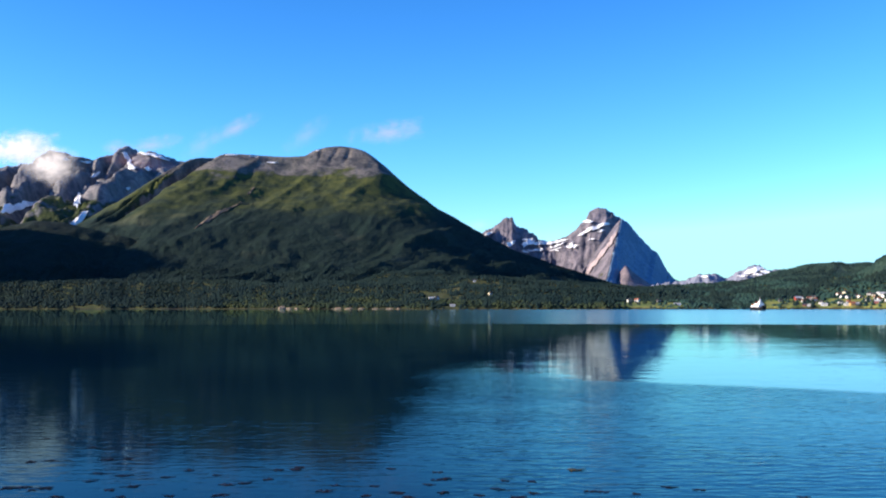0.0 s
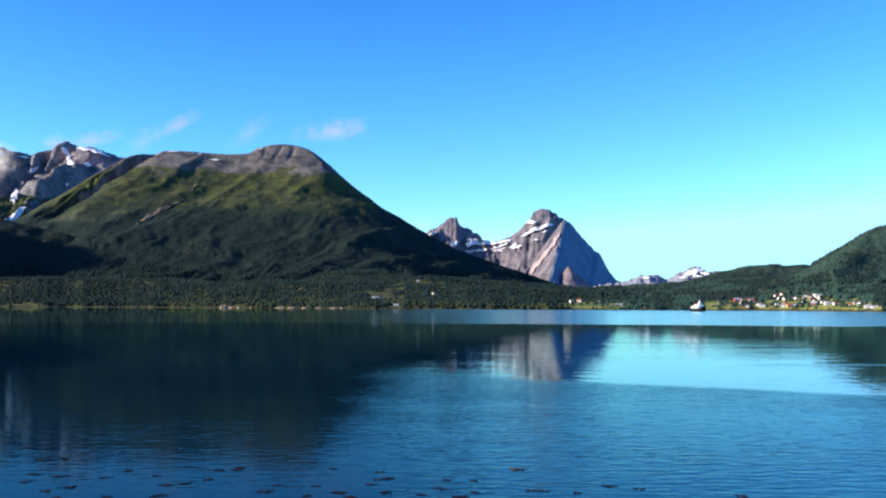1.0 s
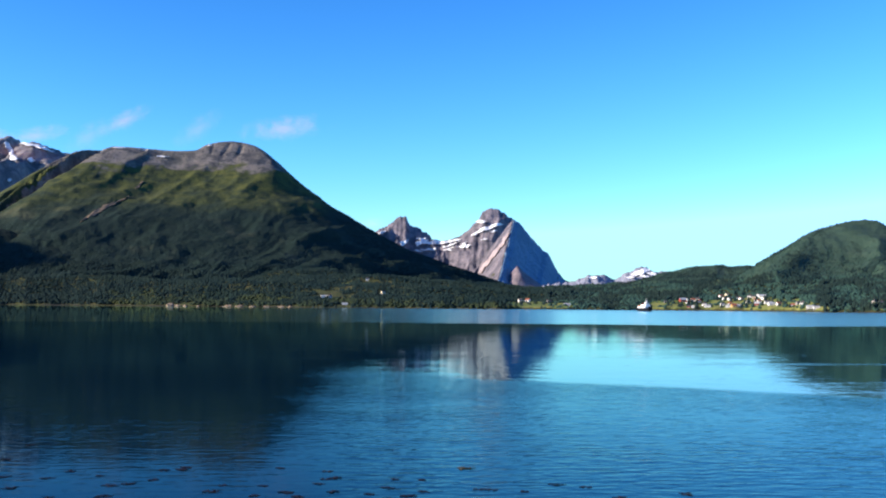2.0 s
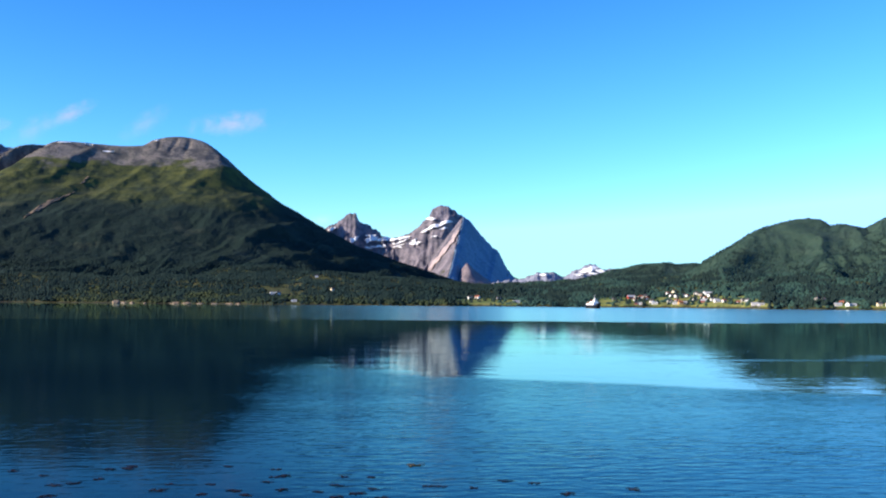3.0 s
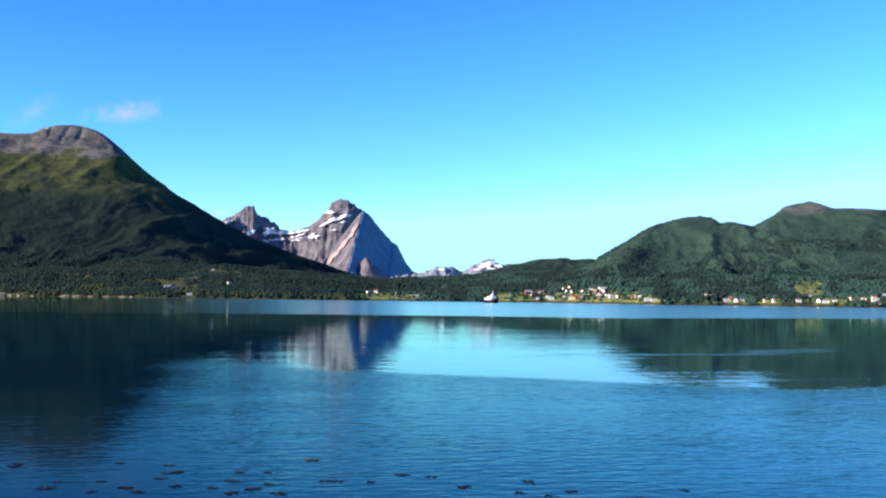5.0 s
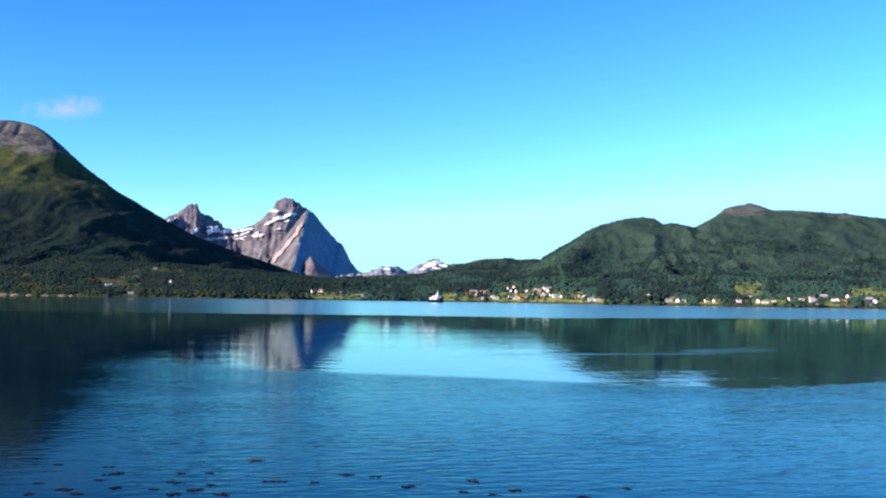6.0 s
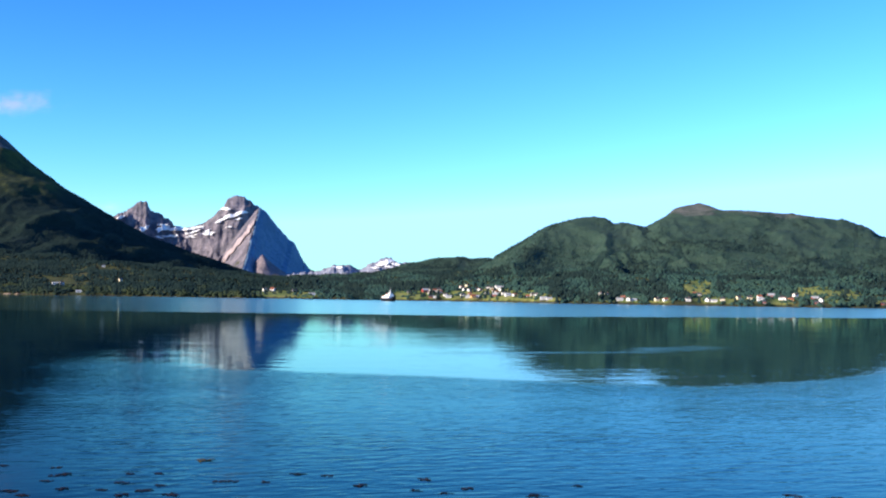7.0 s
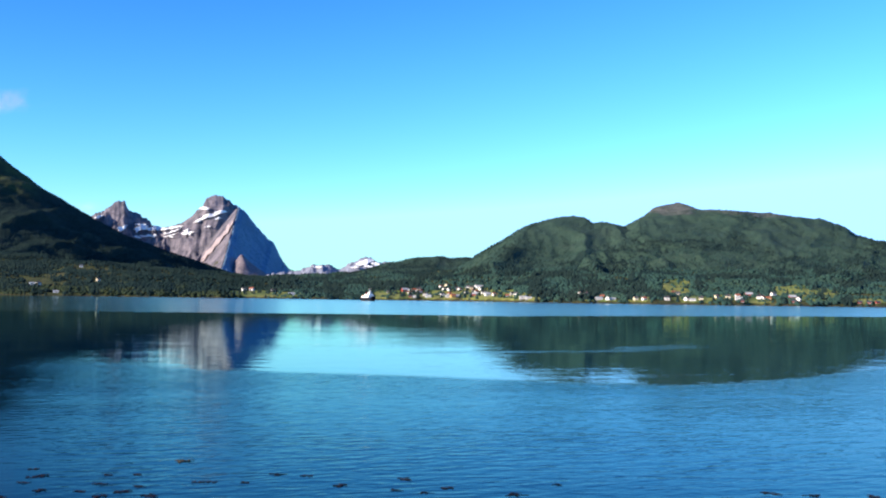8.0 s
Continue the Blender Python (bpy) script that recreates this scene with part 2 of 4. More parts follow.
w2 = noise_node(nt, 3.2, 2, 0.5, (1.0, 1.4, 1), "Object", -0.15)
w3 = noise_node(nt, 0.3, 3, 0.55, (0.35, 1.5, 1), "Object", 0.05)
gust = noise_node(nt, 0.05, 3, 0.5, (0.6, 1.6, 1))
calm = math_node(nt, "MULTIPLY_ADD", ripple, 1.9, math_node(nt, "MULTIPLY_ADD", still, 0.1, 0.05))
w4 = noise_node(nt, 0.35, 3, 0.6, (1.2, 0.6, 1), "Object", 0.2)
swell = math_node(nt, "MULTIPLY_ADD", still, 0.4, math_node(nt, "MULTIPLY_ADD", ripple, 0.5, 0.05))
small = math_node(nt, "MULTIPLY", math_node(nt, "MULTIPLY_ADD", w2, 0.3, w1), calm)
hgt = math_node(nt, "MULTIPLY", math_node(nt, "ADD", small, math_node(nt, "MULTIPLY_ADD", w3, swell, math_node(nt, "MULTIPLY", w4, math_node(nt, "MULTIPLY", still, 0.7)))), ramp(nt, gust, 0.3, 0.7, 0.6, 1.3))
wave = nt.nodes.new("ShaderNodeBump")
wave.inputs["Strength"].default_value, wave.inputs["Distance"].default_value = 1.0, 0.026
nt.links.new(hgt, wave.inputs["Height"])
body, shine, fres, both = (nt.nodes.new("ShaderNodeBsdf" + q) if q in ("Diffuse", "Glossy") else nt.nodes.new("Shader" + q) for q in ("Diffuse", "Glossy", "NodeFresnel", "NodeMixShader"))
body.inputs["Color"].default_value, fres.inputs["IOR"].default_value = (0.002, 0.015, 0.03, 1), 1.2
for q in (body, shine, fres):
    nt.links.new(wave.outputs[0], q.inputs["Normal"])
nt.links.new(sheen, shine.inputs["Roughness"])
# Painted reflection strength: dimmer near the bank and to the left, brighter far out.
put(nt, shine.inputs["Color"], mix(nt, far_zone, mix(nt, near_zone, mix(nt, ramp(nt, lee_and_dim, 0.13, 0.6), (0.36, 0.64, 0.73), (0.67, 0.98, 1.0)), mix(nt, ramp(nt, lee_and_dim, 0.13, 0.7), (0.22, 0.4, 0.48), (0.4, 0.71, 0.76))), (0.8, 1.0, 0.95)))
nt.links.new(fres.outputs[0], both.inputs[0])
nt.links.new(body.outputs[0], both.inputs[1])
nt.links.new(shine.outputs[0], both.inputs[2])
nt.nodes.remove(p)
nt.links.new(both.outputs[0], nt.nodes["Material Output"].inputs["Surface"])


# ---- noise for the terrain ----
def value_noise(x, y, seed=0):
    xi, yi = np.floor(x).astype(np.int64), np.floor(y).astype(np.int64)
    fx, fy = x - xi, y - yi
    fx, fy = fx * fx * fx * (fx * (fx * 6 - 15) + 10), fy * fy * fy * (fy * (fy * 6 - 15) + 10)

    def corner(a, b):
        n = (a * 374761393 + b * 668265263 + seed * 1442695041) & 0x7FFFFFFF
        n = ((n ^ (n >> 13)) * 1274126177) & 0x7FFFFFFF
        n = ((n ^ (n >> 15)) * 1911520717) & 0x7FFFFFFF
        return ((n ^ (n >> 16)) & 0xFFFF) / 32767.5 - 1.0

    top = corner(xi, yi) * (1 - fx) + corner(xi + 1, yi) * fx
    low = corner(xi, yi + 1) * (1 - fx) + corner(xi + 1, yi + 1) * fx
    return top * (1 - fy) + low * fy


def fbm(x, y, octaves=5, seed=0, gain=0.5):
    s, a = 0.0, 1.0
    for k in range(octaves):
        s = s + a * value_noise(x, y, seed + 17 * k)
        x, y, a = x * 2.03 + 5.3, y * 2.03 + 1.7, a * gain
    return s


def ridged(x, y, octaves=5, seed=0, gain=0.5):
    s, a = 0.0, 1.0
    for k in range(octaves):
        s = s + a * (1 - 2 * np.abs(value_noise(x, y, seed + 31 * k)))
        x, y, a = x * 2.07 + 3.1, y * 2.07 + 7.9, a * gain
    return s


def smooth(v, lo, hi):
    v = np.clip((v - lo) / (hi - lo), 0, 1)
    return v * v * (3 - 2 * v)


# ---- the lie of the land: everything by bearing (degrees right of straight ahead) and distance ----
SHORE_BEARING = [-180, -120, -60, -40, -25, -12, 0, 8, 16, 21, 25, 32, 38, 44, 60, 80, 120, 180]
SHORE_DISTANCE = [15, 60, 1500, 2100, 2000, 1800, 1500, 1480, 1500, 1480, 1300, 1250, 1280, 1350, 1500, 500, 40, 15]
TERRACE_BEARING = [-60, -22, -17, -11, -5, 0, 6, 10, 14, 20, 26, 32, 38, 44, 80]
TERRACE_HEIGHT = [80, 92, 92, 82, 66, 54, 46, 36, 36, 52, 52, 55, 50, 46, 40]


def shore_at(az):
    return np.interp(az, SHORE_BEARING, SHORE_DISTANCE) + 14 * fbm(az * 0.8, az * 0 + 0.5, 4, 3) * smooth(np.interp(az, SHORE_BEARING, SHORE_DISTANCE), 30, 900)


def ground_at(az, r):
    x, y = r * np.sin(np.radians(az)), r * np.cos(np.radians(az))
    d = r - shore_at(az)
    t = np.interp(az, TERRACE_BEARING, TERRACE_HEIGHT)
    far = 2.2 * smooth(d, -1, 14) + t * (0.45 * np.clip(d / 260, 0, 1) + 0.55 * smooth(d, 60, 900)) + (2.0 + 5.0 * smooth(d, 60, 500)) * (fbm(x / 110, y / 110, 4, 8) + 0.3) * smooth(d, 4, 80) + 26 * fbm(x / 420, y / 420, 3, 18) * smooth(d, 200, 800) * (1 - smooth(az, 1, 6))
    far = np.where(d < 0, np.maximum(-9.0, d * 0.06), far)
    bank = 3.3 - 3.9 * smooth(r, 2.5, 16) - 5 * smooth(r, 16, 70) + 0.12 * fbm(x, y, 3, 4)
    return np.where(r < 200, np.maximum(bank, far * (np.abs(az) > 90) - 50 * (np.abs(az) <= 90)), far)


class Mountain:
    """A mountain by its crest: (bearing, elevation seen from the bank), how far off the crest runs, and how it falls away in front and behind."""

    def __init__(self, crest, far, fall, reach, rough, gully, seed, p=2.0, back=0.8, lean=0.0, top=None, concave=0.35, slant=0.0, skew=0.0, blur=0.09, jag=0.0, ravines=()):
        self.b = np.array([c[0] for c in crest])
        self.e = np.array([c[1] for c in crest])
        self.far, self.fall, self.reach, self.rough, self.gully, self.seed, self.p, self.back = far, fall, reach, rough, gully, seed, p, back
        self.lean, self.concave, self.slant, self.skew, self.blur, self.jag, self.ravines = lean, concave, slant, skew, blur, jag, ravines
        self.top = EYE + far * math.tan(radians(max(self.e))) if top is None else top

    def crest_distance(self, az):
        return self.far + self.lean * (az - self.b.mean())

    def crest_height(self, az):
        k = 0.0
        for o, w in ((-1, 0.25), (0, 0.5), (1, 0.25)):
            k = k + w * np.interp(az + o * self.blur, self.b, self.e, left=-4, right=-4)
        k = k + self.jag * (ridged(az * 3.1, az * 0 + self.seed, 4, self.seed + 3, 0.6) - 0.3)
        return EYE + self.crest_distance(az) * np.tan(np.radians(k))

    def height(self, az, r):
        rc = self.crest_distance(az)
        dr = rc - r
        side = az * math.pi / 180 * self.far
        warp = 40 * fbm(side / 260, r / 260, 3, self.seed + 5)
        u = np.clip(dr / self.reach, 0, 3)
        loss = np.where(dr > 0, self.fall * (np.minimum(u, 1) * (1 + self.concave) - self.concave * np.minimum(u, 1) ** 2 + 1.0 * np.maximum(u - 1, 0)), -dr * self.back)
        drop = np.maximum(self.top - self.crest_height(az + self.skew * np.clip(dr / self.reach, 0, 1)), 0)
        base = self.top - (drop ** self.p + np.maximum(loss, 0) ** self.p) ** (1 / self.p)
        body = smooth(loss, 0, 0.25 * self.fall)
        cut = ridged((side + warp + self.slant * dr) / self.gully, (r + warp) / (self.gully * 2.6), 5, self.seed, 0.42)
        rough = self.rough
        for b0, b1, deep, lead, ends in self.ravines:            # ravines that slant down the face, steep on the side away from the sun
            over = az + lead * np.maximum(dr, 0) / (self.far * math.pi / 180) + 0.3 * fbm(side / 110, r / 110, 4, self.seed + 13)
            w = (over - b0) / (b1 - b0)
            base = base - deep * np.clip(np.minimum(w / 0.7, (1 - w) / 0.3), 0, 1) * smooth(dr, -30 if deep > 50 else 12, 0.12 * ends) * (1 - smooth(dr, 0.5 * ends, ends))
        lumps = fbm(side / 90, r / 90, 5, self.seed + 9, 0.55)
        return base + rough * body * (cut * 0.8 - 0.5) + rough * 0.35 * lumps * (0.15 + 0.85 * body)


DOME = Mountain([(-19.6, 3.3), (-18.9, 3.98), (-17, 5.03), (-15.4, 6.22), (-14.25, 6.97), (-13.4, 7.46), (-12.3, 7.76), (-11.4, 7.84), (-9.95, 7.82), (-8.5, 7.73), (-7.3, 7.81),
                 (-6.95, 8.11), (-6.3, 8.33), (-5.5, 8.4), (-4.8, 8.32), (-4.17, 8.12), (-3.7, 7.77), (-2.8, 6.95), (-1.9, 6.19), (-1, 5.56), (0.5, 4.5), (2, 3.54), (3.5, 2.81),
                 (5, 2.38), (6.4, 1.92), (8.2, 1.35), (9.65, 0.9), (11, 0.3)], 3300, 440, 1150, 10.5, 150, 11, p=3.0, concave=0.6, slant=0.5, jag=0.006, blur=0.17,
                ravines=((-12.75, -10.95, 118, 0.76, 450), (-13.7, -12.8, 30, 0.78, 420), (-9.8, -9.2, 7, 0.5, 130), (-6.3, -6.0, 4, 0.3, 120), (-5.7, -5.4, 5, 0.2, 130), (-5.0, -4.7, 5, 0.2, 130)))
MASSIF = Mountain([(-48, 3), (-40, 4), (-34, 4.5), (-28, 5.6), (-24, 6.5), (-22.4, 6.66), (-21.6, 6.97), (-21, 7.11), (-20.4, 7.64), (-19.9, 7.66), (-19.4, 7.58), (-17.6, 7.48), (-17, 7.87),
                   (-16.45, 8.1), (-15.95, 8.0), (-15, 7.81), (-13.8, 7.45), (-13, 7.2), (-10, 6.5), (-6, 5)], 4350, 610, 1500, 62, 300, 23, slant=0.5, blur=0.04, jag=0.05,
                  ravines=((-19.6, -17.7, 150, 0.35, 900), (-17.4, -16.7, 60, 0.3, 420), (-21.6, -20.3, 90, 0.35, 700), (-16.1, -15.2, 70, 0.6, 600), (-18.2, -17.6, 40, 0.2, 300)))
# Out of view; added and sized to cast the foothill's shade.
SHADE_MOUNTAIN = Mountain([(-62, 1), (-58, 4.5), (-55, 5.4), (-52, 6.3), (-50, 8.1), (-48, 10.8), (-45.5, 12.15), (-43.5, 10.8), (-42, 6.3), (-40, 1.8)], 2850, 640, 1100, 40, 200, 29, lean=45)
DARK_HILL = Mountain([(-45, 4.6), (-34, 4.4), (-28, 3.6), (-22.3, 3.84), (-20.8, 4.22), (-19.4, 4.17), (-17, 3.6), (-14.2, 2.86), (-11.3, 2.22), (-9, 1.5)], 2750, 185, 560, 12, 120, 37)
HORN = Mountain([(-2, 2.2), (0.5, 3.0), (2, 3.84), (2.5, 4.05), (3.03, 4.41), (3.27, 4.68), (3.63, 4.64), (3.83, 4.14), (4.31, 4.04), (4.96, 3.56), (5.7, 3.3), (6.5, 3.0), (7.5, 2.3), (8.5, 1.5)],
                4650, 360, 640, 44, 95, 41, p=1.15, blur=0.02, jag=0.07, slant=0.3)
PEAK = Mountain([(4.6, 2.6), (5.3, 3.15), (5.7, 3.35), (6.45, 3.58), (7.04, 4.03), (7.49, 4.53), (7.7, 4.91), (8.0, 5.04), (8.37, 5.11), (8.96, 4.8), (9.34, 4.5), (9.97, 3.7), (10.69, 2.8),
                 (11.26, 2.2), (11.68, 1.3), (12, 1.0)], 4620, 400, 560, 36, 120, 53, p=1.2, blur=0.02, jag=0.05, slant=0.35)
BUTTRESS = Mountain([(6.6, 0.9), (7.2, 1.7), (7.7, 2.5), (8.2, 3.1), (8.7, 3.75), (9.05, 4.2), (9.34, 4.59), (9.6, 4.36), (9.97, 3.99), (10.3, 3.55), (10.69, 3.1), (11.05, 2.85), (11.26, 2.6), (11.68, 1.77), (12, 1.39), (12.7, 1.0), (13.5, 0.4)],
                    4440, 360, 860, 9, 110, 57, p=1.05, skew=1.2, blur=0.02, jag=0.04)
# Repeats the buttress's left face, so its sunlit side gets the pale rock.
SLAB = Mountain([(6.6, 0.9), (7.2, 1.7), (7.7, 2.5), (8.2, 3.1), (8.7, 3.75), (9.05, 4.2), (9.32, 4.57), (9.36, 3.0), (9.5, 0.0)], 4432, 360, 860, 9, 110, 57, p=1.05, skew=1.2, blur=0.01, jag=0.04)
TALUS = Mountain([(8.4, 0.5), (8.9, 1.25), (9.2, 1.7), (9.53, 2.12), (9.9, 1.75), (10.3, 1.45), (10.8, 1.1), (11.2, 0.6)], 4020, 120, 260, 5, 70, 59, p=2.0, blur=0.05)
# Set nearer than the peak, clear of its shadow, though it reads as farther.
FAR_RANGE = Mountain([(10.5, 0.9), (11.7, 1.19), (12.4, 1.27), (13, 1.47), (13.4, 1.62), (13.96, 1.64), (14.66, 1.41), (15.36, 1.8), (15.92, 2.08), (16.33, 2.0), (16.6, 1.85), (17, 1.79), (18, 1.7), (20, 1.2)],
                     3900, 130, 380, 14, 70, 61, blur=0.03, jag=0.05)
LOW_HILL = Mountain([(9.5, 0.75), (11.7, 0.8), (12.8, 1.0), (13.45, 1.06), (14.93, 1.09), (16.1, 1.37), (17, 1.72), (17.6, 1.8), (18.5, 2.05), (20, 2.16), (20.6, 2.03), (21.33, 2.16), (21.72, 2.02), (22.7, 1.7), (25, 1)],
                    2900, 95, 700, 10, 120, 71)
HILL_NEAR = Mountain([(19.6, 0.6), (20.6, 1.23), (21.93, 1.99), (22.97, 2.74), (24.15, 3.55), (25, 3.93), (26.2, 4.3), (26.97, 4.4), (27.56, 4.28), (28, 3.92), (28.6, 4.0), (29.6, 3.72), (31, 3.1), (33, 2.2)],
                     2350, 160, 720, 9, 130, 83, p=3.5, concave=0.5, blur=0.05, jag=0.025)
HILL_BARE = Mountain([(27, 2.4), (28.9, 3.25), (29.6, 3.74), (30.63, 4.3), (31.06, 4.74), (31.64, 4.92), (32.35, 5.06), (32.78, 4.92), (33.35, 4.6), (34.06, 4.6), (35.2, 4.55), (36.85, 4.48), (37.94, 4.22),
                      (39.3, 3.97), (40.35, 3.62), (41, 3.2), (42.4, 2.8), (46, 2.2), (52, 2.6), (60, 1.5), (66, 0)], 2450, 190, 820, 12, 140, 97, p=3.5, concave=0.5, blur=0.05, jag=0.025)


def mesh_object(name, verts, faces, mat, smooth_shade=True):
    me = bpy.data.meshes.new(name)
    verts, faces = np.asarray(verts, dtype=np.float32), np.asarray(faces, dtype=np.int32)
    k = faces.shape[1]
    me.vertices.add(len(verts))
    me.vertices.foreach_set("co", verts.ravel())
    me.loops.add(faces.size)
    me.loops.foreach_set("vertex_index", faces.ravel())
    me.polygons.add(len(faces))
    me.polygons.foreach_set("loop_start", np.arange(0, faces.size, k, dtype=np.int32))
    me.polygons.foreach_set("use_smooth", np.full(len(faces), smooth_shade))
    me.materials.append(mat)
    me.update(calc_edges=True)
    return new(name, me)


def polar(az, r, z):
    a = np.radians(az)
    return np.stack([r * np.sin(a), r * np.cos(a), z], -1)


def grid_faces(n, m, keep=None):
    i, j = np.meshgrid(np.arange(n - 1), np.arange(m - 1), indexing="ij")
    q = np.stack([i * m + j, (i + 1) * m + j, (i + 1) * m + j + 1, i * m + j + 1], -1)
    if keep is not None:
        keep = keep[:-1, :-1] | keep[1:, :-1] | keep[:-1, 1:] | keep[1:, 1:]
        return q[keep]
    return q.reshape(-1, 4)


def mountain(mt, mat, label, lo, hi, step=0.07, front=None, rows=150):
    az = np.arange(lo, hi + step, step)
    front = front or mt.reach * 1.5
    t = np.concatenate([np.linspace(-front, 0, rows), np.linspace(0, mt.fall * 0.9 / mt.back, 30)[1:]])
    A, T = np.meshgrid(az, t, indexing="ij")
    R = np.clip(mt.crest_distance(A) + T, 300, 4985)
    Z = mt.height(A, R)
    keep = Z > ground_at(A, R) - 6
    faces = grid_faces(*A.shape, keep)
    used, faces = np.unique(faces, return_inverse=True)
    ob = mesh_object("mountain", polar(A, R, Z).reshape(-1, 3)[used], faces.reshape(-1, 4), mat)
    return tagged(ob, label, "mountain", kind="structure")


# ---- ground and water ----
az = np.concatenate([np.arange(-180, -26, 2.0), np.arange(-26, 46, 0.15), np.arange(46, 180.1, 2.0)])
r = np.concatenate([np.array([0.0, 1, 2, 3, 4.5, 6, 8, 10, 12, 14, 17, 20, 26, 35, 50, 80, 150, 300, 600, 900, 1050]), np.arange(1160, 1700, 5.0), np.arange(1700, 2600, 18.0), np.linspace(2600, 4990, 30)])
A, R = np.meshgrid(az, r, indexing="ij")
tagged(mesh_object("ground", polar(A, R, ground_at(A, R)).reshape(-1, 3), grid_faces(*A.shape), GRASS),
       "grassy shore land with fields and forest floor round the fjord", "ground", kind="structure")
a = np.radians(np.arange(0, 361, 5.0))
rr = np.array([0.0, 60, 300, 1000, 2000, 4990])
A, R = np.meshgrid(np.degrees(a), rr, indexing="ij")
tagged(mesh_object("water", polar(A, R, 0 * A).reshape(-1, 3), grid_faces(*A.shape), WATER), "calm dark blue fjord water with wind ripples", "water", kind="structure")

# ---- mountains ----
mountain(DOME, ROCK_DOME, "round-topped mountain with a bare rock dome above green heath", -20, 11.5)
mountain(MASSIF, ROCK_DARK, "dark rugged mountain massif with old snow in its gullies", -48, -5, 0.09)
mountain(SHADE_MOUNTAIN, ROCK_DARK, "unseen mountain added to shade the wooded foothill", -62, -40, 0.2, rows=70)
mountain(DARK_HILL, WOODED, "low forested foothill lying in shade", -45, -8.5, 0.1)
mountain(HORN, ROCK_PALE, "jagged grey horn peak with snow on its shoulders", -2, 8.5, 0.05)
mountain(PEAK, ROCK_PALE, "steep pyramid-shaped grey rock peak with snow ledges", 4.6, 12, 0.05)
mountain(BUTTRESS, HAZE_BLUE_ROCK, "sheer rock buttress leaning against the grey peak", 6.6, 13.5, 0.05)
mountain(SLAB, ROCK_PALE, "pale cover on the buttress's sunlit left face", 6.6, 9.6, 0.05)
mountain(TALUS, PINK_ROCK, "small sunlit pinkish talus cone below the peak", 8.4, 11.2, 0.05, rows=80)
mountain(FAR_RANGE, ROCK_HAZED, "distant snow-streaked mountain range with haze in its colour", 10.5, 20, 0.06, rows=90)
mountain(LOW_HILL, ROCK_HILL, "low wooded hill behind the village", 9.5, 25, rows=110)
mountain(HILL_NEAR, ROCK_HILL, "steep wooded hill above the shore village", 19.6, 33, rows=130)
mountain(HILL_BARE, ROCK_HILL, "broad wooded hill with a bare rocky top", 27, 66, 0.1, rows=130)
LAND = [DOME, MASSIF, DARK_HILL, LOW_HILL, HILL_NEAR, HILL_BARE]


def land_at(az, r):
    z = ground_at(az, r)
    for mt in LAND:
        inside = (az > mt.b[0]) & (az < mt.b[-1])
        z = np.where(inside, np.maximum(z, mt.height(az, r)), z)
    return z


# ---- where the houses stand ----
SITES = {   # bearing, distance, turn
    "white": [(9.72, 1598, 20), (18.31, 1606, 60), (19.18, 1541, -20), (20.19, 1604, 40), (20.85, 1600, 10), (21.44, 1609, -30), (21.86, 1602, 70), (22.25, 1507, 15), (23.98, 1403, -40), (27.65, 1354, 30),
              (28.76, 1292, 80), (31.8, 1278, 10), (32.8, 1283, 55), (36.39, 1342, -15), (37.07, 1395, 40), (38.29, 1312, 75), (20.45, 1592, 35), (21.37, 1552, -25), (22.1, 1568, 50), (20.09, 1528, 15), (-0.36, 1624, 20), (1.61, 1941, 0)],
    "white_red": [(10.1, 1614, -30), (18.61, 1606, 10), (20.01, 1653, 30), (20.46, 1535, -10), (21.0, 1596, 50), (21.89, 1543, 20), (23.51, 1410, 0), (30.65, 1280, 30), (35.33, 1327, 20), (36.58, 1333, 60), (18.35, 1576, 12), (18.9, 1592, 25), (21.73, 1564, 0), (22.83, 1440, 30)],
    "long": [(22.04, 1592, 10), (22.49, 1451, 20), (24.34, 1360, 8), (28.3, 1303, 15), (20.4, 1497, 5), (35.39, 1299, 12), (20.91, 1500, 8), (22.46, 1468, 16), (-0.66, 1627, 10), (19.33, 1508, 4)],
    "cream": [(18.84, 1607, 0), (20.3, 1665, 60), (21.62, 1594, 0), (30.22, 1286, 25), (34.3, 1308, 40), (34.86, 1315, 10), (33.51, 1288, 0), (2.45, 1671, 30)],
    "ochre": [(20.64, 1492, 20), (28.5, 1318, -20), (32.14, 1367, 10), (36.85, 1328, 15)],
    "barn": [(18.1, 1594, 25), (35.89, 1369, 15), (38.0, 1334, 20), (21.81, 1492, 0)],
    "grey": [(11.21, 1596, 15), (17.23, 1570, 0), (23.77, 1424, 30), (27.32, 1364, 60), (32.37, 1359, 0)],
    "boat": [(18.43, 1516, 5), (38.08, 1293, 0), (35.53, 1282, 10), (41.16, 1346, 20), (41.6, 1344, 0), (41.98, 1348, 35)],
    "shed": [(12.15, 1518, 10), (18.67, 1512, 0), (24.64, 1338, 10), (29.0, 1296, 15), (33.09, 1281, 5), (0.45, 1524, 0)],
}


